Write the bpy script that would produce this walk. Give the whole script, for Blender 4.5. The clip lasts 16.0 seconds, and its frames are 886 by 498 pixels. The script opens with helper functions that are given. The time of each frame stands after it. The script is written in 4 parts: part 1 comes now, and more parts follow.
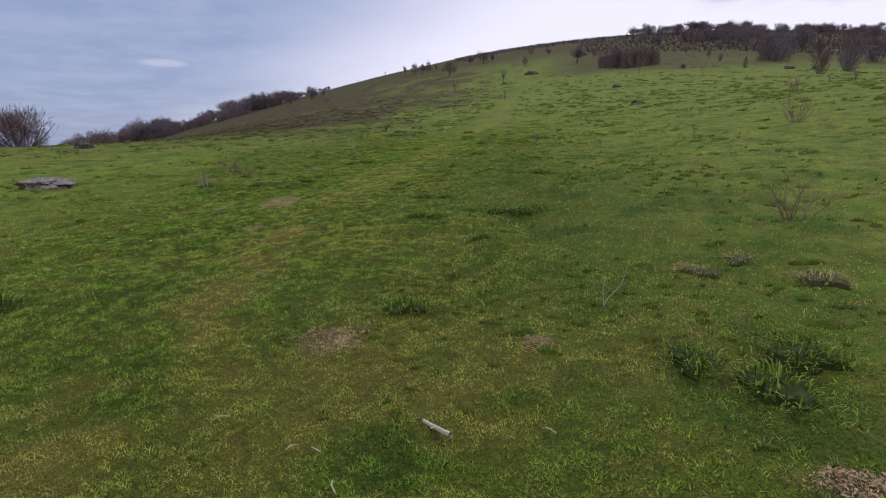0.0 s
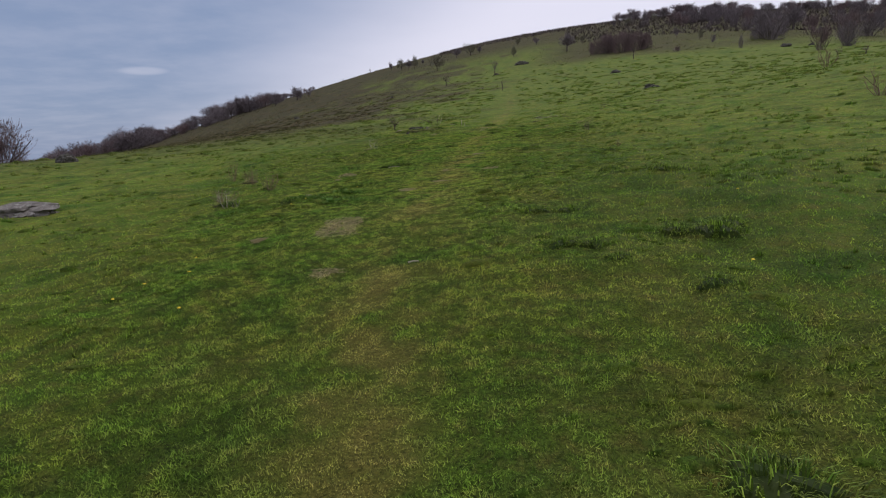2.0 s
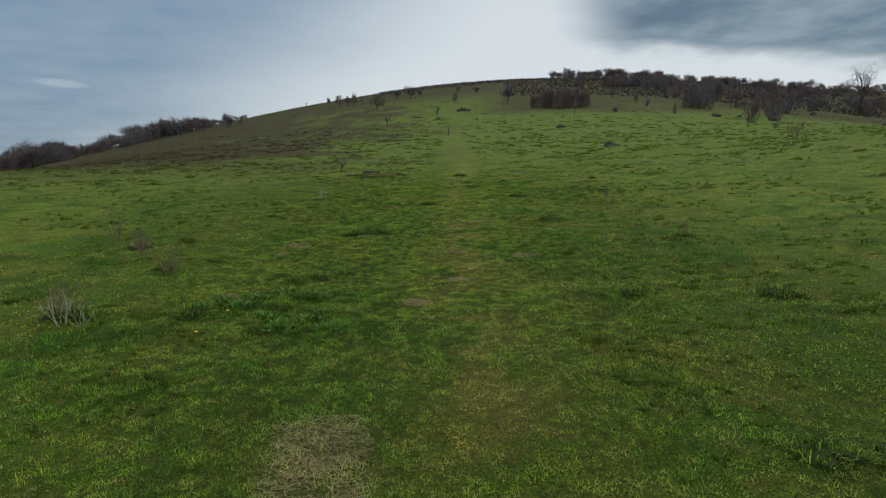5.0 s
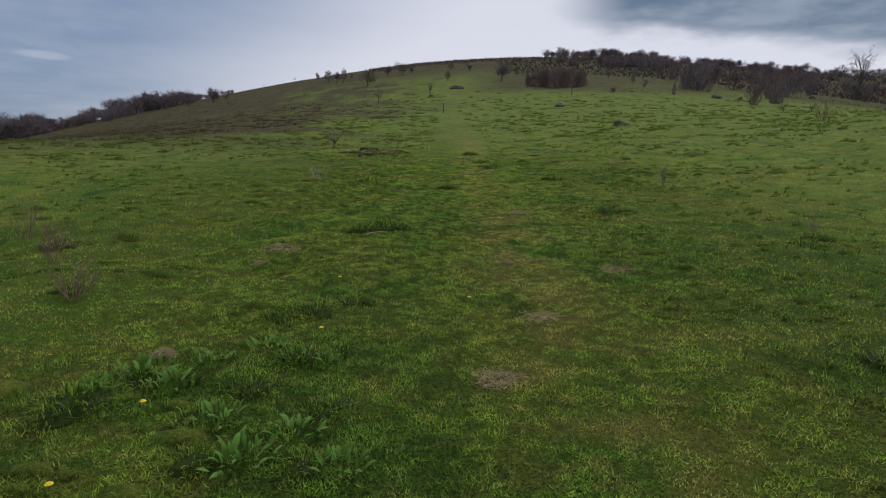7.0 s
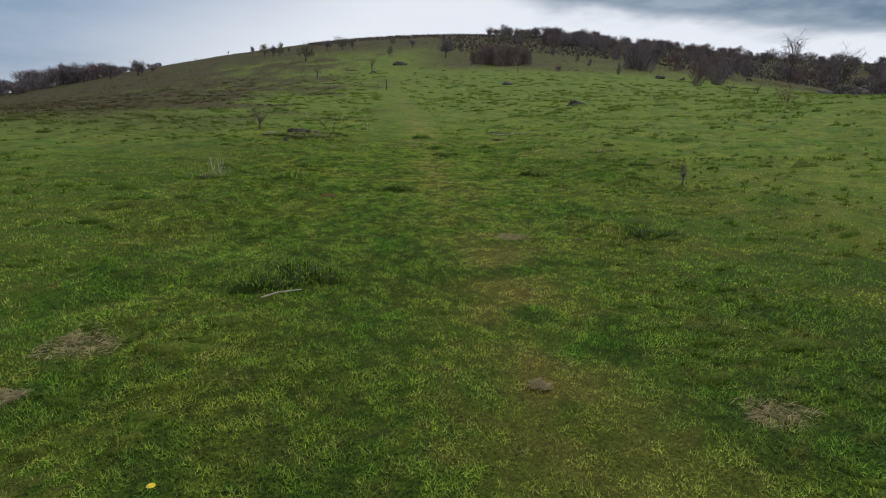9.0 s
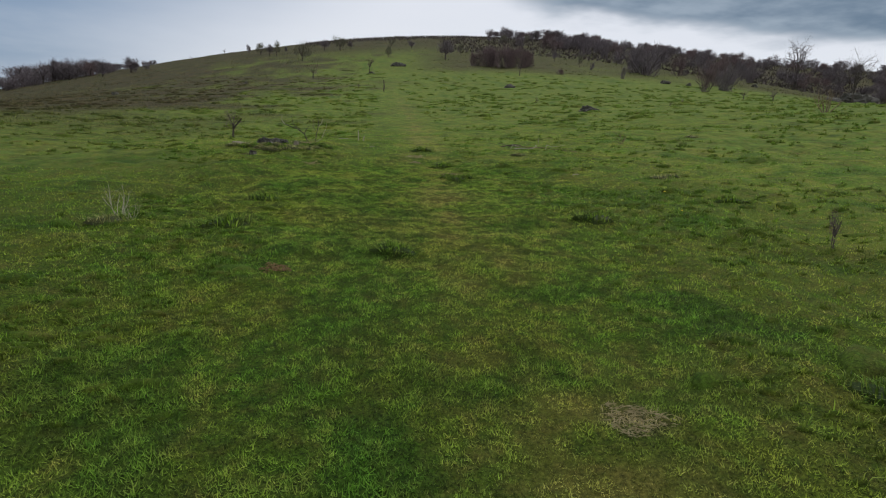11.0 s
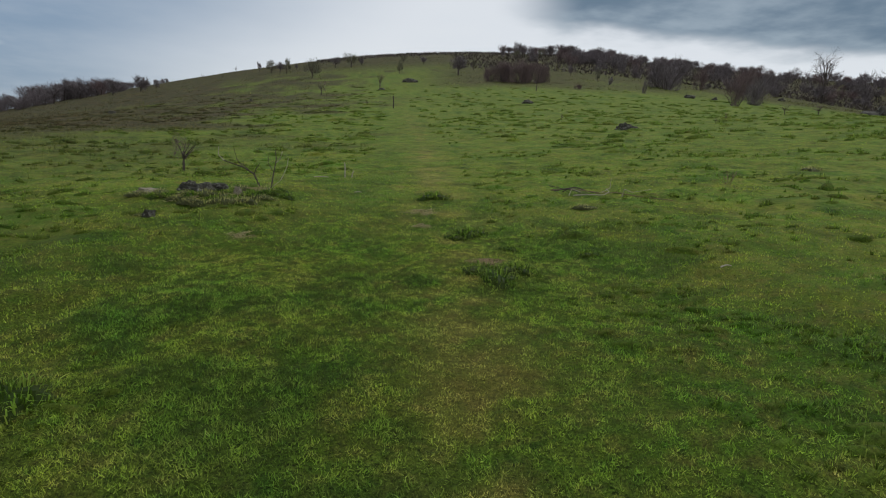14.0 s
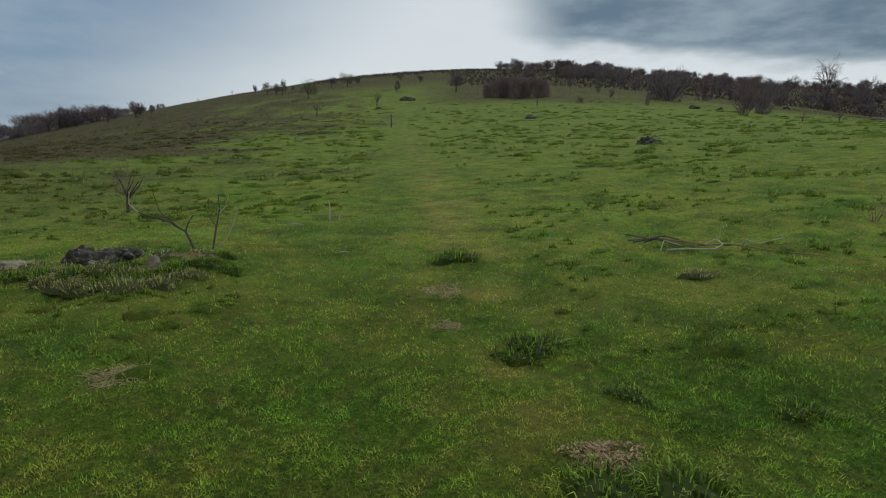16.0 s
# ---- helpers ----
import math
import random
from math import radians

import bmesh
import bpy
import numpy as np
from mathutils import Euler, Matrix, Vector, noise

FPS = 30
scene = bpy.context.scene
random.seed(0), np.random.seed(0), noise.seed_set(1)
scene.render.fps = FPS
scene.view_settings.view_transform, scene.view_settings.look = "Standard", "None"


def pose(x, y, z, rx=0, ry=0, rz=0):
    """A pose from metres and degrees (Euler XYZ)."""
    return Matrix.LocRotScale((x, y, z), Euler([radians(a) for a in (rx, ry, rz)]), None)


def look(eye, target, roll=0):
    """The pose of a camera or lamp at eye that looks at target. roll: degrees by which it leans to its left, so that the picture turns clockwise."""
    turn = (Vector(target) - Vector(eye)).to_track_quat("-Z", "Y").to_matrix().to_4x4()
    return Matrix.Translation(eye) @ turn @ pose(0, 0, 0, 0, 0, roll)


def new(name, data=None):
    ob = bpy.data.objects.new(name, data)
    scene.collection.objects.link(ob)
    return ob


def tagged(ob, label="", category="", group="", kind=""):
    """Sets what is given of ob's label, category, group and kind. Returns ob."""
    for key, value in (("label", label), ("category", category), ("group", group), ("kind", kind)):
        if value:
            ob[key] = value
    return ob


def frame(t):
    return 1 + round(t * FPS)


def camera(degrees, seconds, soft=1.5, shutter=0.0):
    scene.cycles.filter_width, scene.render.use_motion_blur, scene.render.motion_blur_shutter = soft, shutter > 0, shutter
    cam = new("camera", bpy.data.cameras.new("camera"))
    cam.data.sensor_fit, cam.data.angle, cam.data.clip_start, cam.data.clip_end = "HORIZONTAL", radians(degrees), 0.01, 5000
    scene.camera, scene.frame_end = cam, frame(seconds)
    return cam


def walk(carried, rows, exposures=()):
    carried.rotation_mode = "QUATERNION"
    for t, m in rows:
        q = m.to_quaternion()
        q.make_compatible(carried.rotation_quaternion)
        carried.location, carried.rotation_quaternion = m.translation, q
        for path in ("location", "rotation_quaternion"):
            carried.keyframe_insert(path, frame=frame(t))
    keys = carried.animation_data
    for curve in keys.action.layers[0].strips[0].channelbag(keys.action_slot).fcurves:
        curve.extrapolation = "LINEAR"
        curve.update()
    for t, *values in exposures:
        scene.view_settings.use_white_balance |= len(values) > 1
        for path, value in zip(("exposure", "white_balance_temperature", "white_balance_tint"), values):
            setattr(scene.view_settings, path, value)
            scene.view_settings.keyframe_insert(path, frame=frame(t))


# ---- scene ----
cam = camera(73.56, 16.0, soft=1.1)
PATH = [
    (0.0, pose(-0.000, -0.000, 1.600, 80.00, 0.00, 0.00)),
    (0.5, pose(-0.440, 0.616, 1.587, 79.68, 1.18, 0.98)),
    (1.0, pose(-0.919, 1.261, 1.559, 79.48, 1.79, 0.78)),
    (1.5, pose(-1.329, 1.950, 1.595, 79.42, 2.55, 0.50)),
    (2.0, pose(-1.602, 2.691, 1.649, 79.53, 2.62, -1.36)),
    (2.5, pose(-1.908, 3.477, 1.718, 79.58, 1.13, -3.01)),
    (3.0, pose(-2.181, 4.220, 1.761, 80.39, 0.68, -4.10)),
    (3.5, pose(-2.359, 5.078, 1.786, 80.43, -0.04, -5.00)),
    (4.0, pose(-2.441, 5.920, 1.847, 81.24, -0.55, -6.10)),
    (4.5, pose(-2.490, 6.759, 1.960, 82.45, -1.23, -6.99)),
    (4.7, pose(-2.530, 7.051, 2.015, 83.37, -1.23, -7.59)),
    (6.8, pose(-2.824, 9.876, 1.904, 81.75, -2.53, -8.36)),
    (7.0, pose(-2.841, 10.198, 1.955, 81.48, -2.41, -8.92)),
    (7.5, pose(-2.857, 10.950, 2.026, 81.17, -2.34, -10.43)),
    (8.0, pose(-2.750, 11.756, 2.033, 80.92, -2.54, -11.72)),
    (8.5, pose(-2.623, 12.581, 2.065, 80.41, -2.34, -13.27)),
    (9.0, pose(-2.438, 13.352, 2.121, 79.70, -2.67, -14.34)),
    (9.5, pose(-2.321, 14.119, 2.203, 79.75, -3.27, -14.72)),
    (10.0, pose(-2.208, 14.896, 2.286, 79.92, -3.11, -15.00)),
    (10.2, pose(-2.140, 15.234, 2.319, 80.07, -3.12, -14.88)),
    (12.3, pose(-1.270, 18.686, 2.548, 79.57, -4.01, -14.70)),
    (12.5, pose(-1.164, 19.016, 2.598, 79.66, -4.27, -14.84)),
    (13.0, pose(-1.036, 19.835, 2.687, 79.71, -4.07, -14.09)),
    (13.5, pose(-0.896, 20.642, 2.733, 80.18, -3.22, -14.13)),
    (14.0, pose(-0.765, 21.463, 2.822, 81.32, -3.15, -13.38)),
    (14.5, pose(-0.624, 22.277, 2.900, 83.04, -2.79, -12.32)),
    (15.0, pose(-0.522, 23.103, 2.963, 82.98, -2.10, -12.72)),
    (15.5, pose(-0.452, 23.865, 3.029, 83.00, -1.58, -13.15)),
    (16.0, pose(-0.318, 24.604, 3.064, 82.95, -1.61, -13.50)),
]
EXPOSURES = [(0.0, 0.35, 6300, 26), (1.5, 0.28, 6300, 24), (2.0, 0.13, 6330, 22), (2.5, -0.05, 6350, 15), (3.5, 0.03, 6450, 5), (4.0, 0.07, 6450, 4), (4.5, 0.0, 6450, 3), (7.0, 0.0, 6350, 16), (7.5, 0.03, 6380, 12), (9.0, 0.22, 6450, 11), (12.5, 0.08, 6450, 11), (13.5, 0.2, 6500, 10), (14.0, 0.07, 6500, 8), (14.5, -0.02, 6500, 5), (16.0, -0.02, 6500, 4)]
walk(cam, PATH, EXPOSURES)

# ---- sky and light ----
SUN_AZ, SUN_EL = 35.0, 55.0


def sky_world():
    world = bpy.data.worlds.new("overcast_sky")
    scene.world = world
    world.use_nodes = True
    nt = world.node_tree
    nt.nodes.clear()
    N, K = nt.nodes.new, nt.links.new

    def val(v):
        n = N("ShaderNodeValue")
        n.outputs[0].default_value = v
        return n.outputs[0]

    def math_(op, a, b=None, clamp=False):
        n = N("ShaderNodeMath")
        n.operation, n.use_clamp = op, clamp
        for i, s in enumerate((a, b)):
            if s is None:
                continue
            if isinstance(s, (int, float)):
                n.inputs[i].default_value = s
            else:
                K(s, n.inputs[i])
        return n.outputs[0]

    def mix(f, a, b):
        n = N("ShaderNodeMix")
        n.data_type = "RGBA"
        for i, s in ((0, f), (6, a), (7, b)):
            if isinstance(s, tuple):
                n.inputs[i].default_value = (*s, 1)
            elif isinstance(s, (int, float)):
                n.inputs[i].default_value = s
            else:
                K(s, n.inputs[i])
        return n.outputs[2]

    def step(s, lo, hi):
        n = N("ShaderNodeMapRange")
        n.interpolation_type = "SMOOTHSTEP"
        K(s, n.inputs[0])
        n.inputs[1].default_value, n.inputs[2].default_value = lo, hi
        return n.outputs[0]

    way = N("ShaderNodeTexCoord").outputs["Generated"]
    sep = N("ShaderNodeSeparateXYZ")
    K(way, sep.inputs[0])
    x, y, z = sep.outputs
    up = math_("ADD", math_("MAXIMUM", z, 0.0), 0.10)
    # where the ray meets a flat layer of cloud
    u, v = math_("DIVIDE", x, up), math_("DIVIDE", y, up)
    flat = N("ShaderNodeCombineXYZ")
    K(u, flat.inputs[0]), K(v, flat.inputs[1])

    def noise_(scale, detail, rough, vec=None, off=0.0):
        n = N("ShaderNodeTexNoise")
        n.noise_dimensions = "4D"
        K(vec or flat.outputs[0], n.inputs["Vector"])
        n.inputs["W"].default_value = off
        n.inputs["Scale"].default_value, n.inputs["Detail"].default_value, n.inputs["Roughness"].default_value = scale, detail, rough
        return n.outputs["Fac"]

    sky = N("ShaderNodeTexSky")
    sky.sky_type, sky.sun_disc = "NISHITA", False
    sky.sun_elevation, sky.sun_rotation = radians(SUN_EL), radians(SUN_AZ)
    az = math_("ARCTAN2", x, y)
    big = noise_(0.55, 5, 0.5, off=2.0)
    fine = noise_(2.6, 6, 0.55, off=5.0)
    wob = math_("ADD", math_("MULTIPLY", math_("SUBTRACT", big, 0.5), 0.7), math_("MULTIPLY", math_("SUBTRACT", fine, 0.5), 0.25))
    # thin bright layer, thickening towards the west into blue-grey
    left = step(math_("ADD", math_("ADD", math_("MULTIPLY", az, -1.0), math_("MULTIPLY", z, 1.1)), math_("MULTIPLY", wob, 0.35)), 0.06, 0.54)
    ahead = step(y, -0.1, 0.35)
    left = math_("MULTIPLY", left, ahead)
    layer = mix(left, (0.97, 1.0, 1.06), (0.28, 0.39, 0.55))
    # low dark cloud bank over the hilltop, with a ragged lower edge
    edge = math_("ADD", math_("ADD", math_("SUBTRACT", z, 0.226), math_("MULTIPLY", az, 0.075)), math_("MULTIPLY", wob, 0.16))
    bank = math_("MULTIPLY", step(edge, -0.008, 0.018), step(math_("ADD", az, math_("MULTIPLY", wob, 0.25)), 0.29, 0.42))
    bank = math_("MULTIPLY", math_("MULTIPLY", bank, ahead), math_("SUBTRACT", 1.0, step(z, 0.42, 0.62)))
    body = mix(step(fine, 0.35, 0.7), (0.13, 0.20, 0.28), (0.28, 0.37, 0.46))
    clouds = mix(bank, layer, body)
    sx, sz = math_("MULTIPLY", math_("ADD", az, 0.425), 28.0), math_("MULTIPLY", math_("SUBTRACT", z, 0.118), 150.0)
    spot = math_("ADD", math_("MULTIPLY", sx, sx), math_("MULTIPLY", sz, sz))
    puff = math_("MULTIPLY", math_("SUBTRACT", 1.0, step(math_("ADD", spot, math_("MULTIPLY", wob, 2.0)), 0.0, 1.1)), 0.28)
    clouds = mix(puff, clouds, (0.95, 0.98, 1.02))
    thin = mix(math_("MULTIPLY", step(fine, 0.3, 0.75), 0.12), clouds, (1.15, 1.15, 1.15))
    n = N("ShaderNodeVectorMath")
    n.operation = "SCALE"
    K(sky.outputs[0], n.inputs[0])
    n.inputs["Scale"].default_value = 0.10
    total = mix(0.85, n.outputs[0], thin)
    back = N("ShaderNodeBackground")
    K(total, back.inputs["Color"])
    back.inputs["Strength"].default_value = 0.75
    out = N("ShaderNodeOutputWorld")
    K(back.outputs[0], out.inputs["Surface"])


sky_world()
sun = new("sun", bpy.data.lights.new("sun", "SUN"))
sun.data.energy, sun.data.angle, sun.data.color = 1.5, radians(25), (1.0, 0.96, 0.9)
sun.matrix_world = look((90 * math.sin(radians(SUN_AZ)), 90 * math.cos(radians(SUN_AZ)), 90 * math.tan(radians(SUN_EL))), (0, 0, 0))

# ---- where things stand and lie ----
# x, y, height, width
SKYLINE_BUSHES = [(-14, 228.27, 4.05, 2.23), (-10.05, 221.13, 4.4, 4.4), (-7.17, 214.25, 4.33, 4.24), (-4.99, 205.33, 4.94, 3.14), (-2.37, 220.78, 2.44, 1.46), (1.77, 177.97, 5.18, 5.71), (9.25, 213.85, 4.24, 4.71), (13.9, 210.97, 4.47, 5.58), (17.14, 212.76, 2.82, 2.82), (30.65, 215.07, 2.41, 2.89), (34.5, 201.15, 2.87, 3.59), (22.9, 172.42, 3.35, 2.23), (35.46, 162.77, 5.82, 5.68), (42.59, 174.89, 3.27, 1.56), (65.84, 221.5, 3.74, 2.28), (71.21, 221.87, 2.94, 4.2), (81.2, 234.56, 3.83, 3.38), (85.03, 235, 3.18, 2.73), (62.9, 159.62, 3.34, 2.23), (61.46, 142.72, 3.32, 1.59)]
SLOPE_BUSHES = [(62.45, 138.87, 1.94, 1.43), (89.84, 176.14, 5.27, 3.52), (86.56, 177.49, 5.26, 3.51), (71.97, 133.1, 7.13, 9.07), (77.09, 116.32, 6.25, 5.36), (72.05, 137.4, 5.33, 5.33), (57.92, 117.87, 2.73, 1.09), (85.58, 141.05, 5.03, 4.31), (105.88, 141.04, 4.69, 3.13), (173.98, 179.74, 9.26, 6.95), (58.74, 95.42, 4.51, 3.86), (66.99, 101.76, 4.2, 4.67), (89.54, 127.43, 5.98, 7.47)]
WOOD_EDGE_TREES = [(-81.49, 262.81, 10.19, 7.45), (-73.33, 262.12, 6.14, 7.36), (-56.57, 225.79, 5.68, 7.22), (-46.98, 218.07, 6.1, 6.89), (-44.09, 224.84, 3.04, 2.53)]
SAPLINGS = [(-35.56, 257.17, 1.4, 1.63), (-25.86, 274.7, 1.87, 1.5), (12.71, 129.28, 3.56, 2.09), (2.37, 122.34, 2.52, 2.18), (6.6, 91.7, 0.67, 0.47), (37.48, 117.48, 3.58, 2.24), (44.76, 71.04, 1.12, 1.28), (45.95, 68.27, 1.1, 1.1), (24.58, 54.56, 0.35, 0.42), (27.92, 57.89, 0.65, 0.3), (16.41, 59.53, 0.57, 0.34), (3.21, 21.02, 0.41, 0.18), (3.3, 21.12, 0.41, 0.18)]
DARK_STONES = [(20.97, 145.86, 0.73, 3.06), (12.82, 127.37, 0.36, 1.28), (-22.94, 102.42, 0.32, 1.04), (-7.86, 114.39, 0.36, 0.45), (25.57, 90.16, 0.42, 1.26), (63.51, 112.86, 0.54, 1.84), (66.93, 110.73, 0.43, 0.98), (96.86, 129.13, 0.57, 1.56), (94.7, 102.27, 2.02, 8.19)]
THICKET = [(39.67, 142.12, 4.63, 4.94), (42.38, 139.22, 4.99, 6.08), (46.32, 139.72, 4.82, 4.94)]
DRY_SAPLINGS = [(12.15, 20.87, 1.27, 1.15), (23.29, 40.34, 1.56, 1.34), (-5.63, 16.29, 0.65, 0.26)]
DRY_SHRUBS = [(4.05, 6.84, 0.72, 0.76), (-4.91, 15.02, 0.46, 0.41), (2.8, 16.62, 0.25, 0.2), (-6.54, 17.76, 0.81, 0.36), (-5.98, 17.28, 0.38, 0.35), (-5.28, 13.25, 0.44, 0.55), (1.86, 19.19, 0.1, 0.03)]
MATS = [(-3.76, 9.94, 0.07, 0.2), (-2.03, 13.16, 0.08, 0.31), (-0.33, 18.74, 0.11, 0.33), (-3.56, 16.88, 0.15, 0.45), (-1.26, 15.86, 0.03, 0.11), (0.9, 29.53, 0.15, 0.44), (-1.34, 28.22, 0.11, 0.38), (3.13, 4.85, 0.14, 0.39), (-3.72, 16.38, 0.1, 0.17), (-3.92, 13.85, 0.08, 0.15)]
SQUARE_MAT = (-2.78, 10.17, 0.5, 1.1)
STRAWS = [(-2.65, 8.25, 0.08, 0.33), (-0.36, 15.35, 0.12, 0.35), (0.73, 28.72, 0.21, 0.25), (2.19, 5.27, 0.07, 0.22), (2.79, 5.52, 0.06, 0.24), (1.23, 2.68, 0, 0), (-1.43, 14.23, 0.25, 0.34), (0.66, 3.96, 0.12, 0.24)]
LEAF_PATCHES = [(-0.83, 4.19, 0.17, 0.58), (1.75, 2.3, 0.12, 0.37), (1, 26.86, 0.17, 0.36)]
TWIGS = [(-1.26, 3.15, 0.03, 0.08), (-0.79, 2.87, 0.02, 0.06), (-0.66, 2.85, 0.06, 0.06), (-0.52, 2.57, 0.04, 0.09), (0.57, 2.93, 0.06, 0.02)]

# ---- the lie of the land ----
FAR = [0.0622, 0.0344, 0.2064, -0.1673, 0.0302, 0.327, -0.0684, -0.0858, 0.0273, -0.5161, 0.0475, 0.1943, 0.0146, -0.2211, -0.0529, 0.0857, 0.0357, 0.0376, 0.0582, 0.0816]
HUMPS = [(-2.5, 10.5, 2.5, 0.057), (1.5, 11.5, 3, 0.135), (0, 2.5, 2.5, -0.164), (1.2, 28, 3, -0.098), (-2.2, 31.5, 3, 0.208), (-1, 5, 3, 0.019), (4, 20, 4, -0.04), (9.5, 31, 5, 0.097), (-1, 15, 4, -0.068), (-1.5, 23.5, 3.5, -0.02), (9, 18, 4, -0.091), (4, 29, 3, 0.05), (-7, 24, 5, 0.052), (-4, 38, 4, -0.114)]
NEAR = [-0.02074, 0.05308, 0.07207, 0.00122, 0.00049, -0.00012]

OX, OY, OZ = -2.8, 11.7, 0.75
TRAIL_Y = [-40, 0, 4, 8, 12, 16, 19, 21.4, 29, 31, 36.6, 57, 84, 150]
TRAIL_X = [-6, -2.3, -2.1, -2.15, -1.75, -1.2, -0.6, -0.3, 0.85, 1.4, 2.4, 5.8, 9.4, 20]


def smooth(v):
    v = np.clip(v, 0, 1)
    return v * v * (3 - 2 * v)


def lattice(ix, iy, seed):
    h = (ix.astype(np.int64) * 374761393 + iy.astype(np.int64) * 668265263 + seed * 974634777) & 0xFFFFFFFF
    h = ((h ^ (h >> 13)) * 1274126177) & 0xFFFFFFFF
    return ((h ^ (h >> 16)) & 0xFFFF) / 65535.0


def bumps(x, y, size, seed):
    """Smooth value noise from 0 to 1, with lumps of that size in metres."""
    x, y = np.asarray(x, float) / size, np.asarray(y, float) / size
    ix, iy = np.floor(x), np.floor(y)
    fx, fy = smooth(x - ix), smooth(y - iy)
    a, b = lattice(ix, iy, seed), lattice(ix + 1, iy, seed)
    c, d = lattice(ix, iy + 1, seed), lattice(ix + 1, iy + 1, seed)
    return (a * (1 - fx) + b * fx) * (1 - fy) + (c * (1 - fx) + d * fx) * fy


def far_basis(a, r):
    u = r / 300
    return sum(FAR[4 * i + j] * a**i * u**j for i in range(5) for j in range(4))


def lie(x, y):
    """The smooth height of the hillside."""
    x, y = np.asarray(x, float), np.asarray(y, float)
    near = NEAR[0] + NEAR[1] * x + NEAR[2] * y + NEAR[3] * x * x + NEAR[4] * x * y + NEAR[5] * y * y
    for hx, hy, hr, amp in HUMPS:
        near = near + amp * np.exp(-((x - hx) ** 2 + (y - hy) ** 2) / hr**2)
    dx, dy = x - OX, y - OY
    r = np.hypot(dx, dy)
    a = np.clip(np.arctan2(dx, dy), -0.78, 0.84)
    rc = np.minimum(r, 300)
    far = OZ + rc * far_basis(a, rc)
    over = np.maximum(r - 300, 0)
    far = far - 0.10 * over * np.minimum(1, over / 60)
    k = smooth((r + np.where(dx < 0, 0.8, 0.3) * np.maximum(np.abs(dx) - 6, 0) - 22) / 30)
    z = near * (1 - k) + far * k
    return np.maximum(z, -40)


def from_path(x, y):
    return x - np.interp(y, TRAIL_Y, TRAIL_X)


def height(x, y):
    """The ground itself, with its hummocks."""
    x, y = np.asarray(x, float), np.asarray(y, float)
    off = np.abs(from_path(x, y))
    rough = 0.35 + 0.65 * smooth((off - 0.8) / 2.5)
    z = lie(x, y) + rough * (0.10 * (bumps(x, y, 1.3, 1) - 0.5) + 0.07 * (bumps(x, y, 0.55, 2) - 0.5)) + rough * 0.05 * (bumps(x, y, 0.24, 3) - 0.5) + 0.02 * (bumps(x, y, 0.24, 5) - 0.5)
    r = np.hypot(x - OX, y - OY)
    return z + 0.35 * smooth((r - 40) / 80) * (bumps(x, y, 6, 4) - 0.5)


def ground_z(x, y):
    return float(height(np.array([x]), np.array([y]))[0])


def cover(x, y):
    """How worn, how dry and how lush the turf is, each from 0 to 1."""
    off = from_path(x, y)
    r, a = np.hypot(x - OX, y - OY), np.arctan2(x - OX, y - OY)
    mott = bumps(x, y, 0.3, 11) * 0.5 + bumps(x, y, 1.3, 12) * 0.5
    worn = np.exp(-((off - 0.1) / 0.42) ** 2) * smooth((mott - 0.36) / 0.3) * (1 - smooth((r - 35) / 60))
    worn = worn * (0.75 + 0.5 * bumps(x, y, 0.12, 20)) * smooth((y + 3) / 5)
    worn = np.maximum(worn, 0.5 * bumps(x, y, 0.15, 21) * smooth((bumps(x, y, 0.8, 13) - 0.68) / 0.25) * np.exp(-((off - 0.6) / 2.6) ** 2))
    worn = np.maximum(worn, 0.75 * smooth((mott - 0.3) / 0.35) * np.exp(-(((x + 0.2) / 1.7) ** 2) - ((y - 3.4) / 1.9) ** 2))
    bracken = smooth((r - 10) / 46) * smooth((0.2 - a + 0.25 * (bumps(x, y, 14, 14) - 0.5) + 0.4 * (bumps(x, y, 3, 19) - 0.5)) / 0.36)
    scrub = 0.85 * smooth((r - 105 + 40 * (bumps(x, y, 16, 15) - 0.5)) / 40) * smooth((a - 0.15) / 0.12)
    crest = 0.95 * smooth((r - 150) / 60)
    dry = np.maximum(np.maximum(bracken, scrub), crest)
    lush = smooth((bumps(x, y, 0.9, 16) * 0.5 + bumps(x, y, 0.3, 17) * 0.5 - 0.54) / 0.2) * (1 - np.clip(worn * 1.3, 0, 1)) * (1 - dry)
    lush = np.maximum(lush, 0.6 * np.exp(-((off + 1.1) / 0.5) ** 2) * smooth((mott - 0.3) / 0.3) * (1 - smooth((r - 30) / 40)))
    straw = np.zeros_like(x)
    for px, py, ph, pw in MATS + STRAWS + LEAF_PATCHES:
        straw = np.maximum(straw, np.exp(-(((x - px) ** 2 + (1.2 * (y - py)) ** 2) / max(0.42 * pw, 0.02) ** 2) ** 2))
    px, py, pw, pd = SQUARE_MAT
    straw = np.maximum(straw, 0.8 * np.exp(-(2 * (x - px) / pw) ** 6 - (2 * (y - py) / pd) ** 6))
    return worn, dry, lush, straw * smooth((bumps(x, y, 0.07, 18) - 0.1) / 0.4)


# ---- materials ----
def material(name):
    m = bpy.data.materials.new(name)
    m.use_nodes = True
    nt = m.node_tree
    return m, nt, nt.nodes["Principled BSDF"]


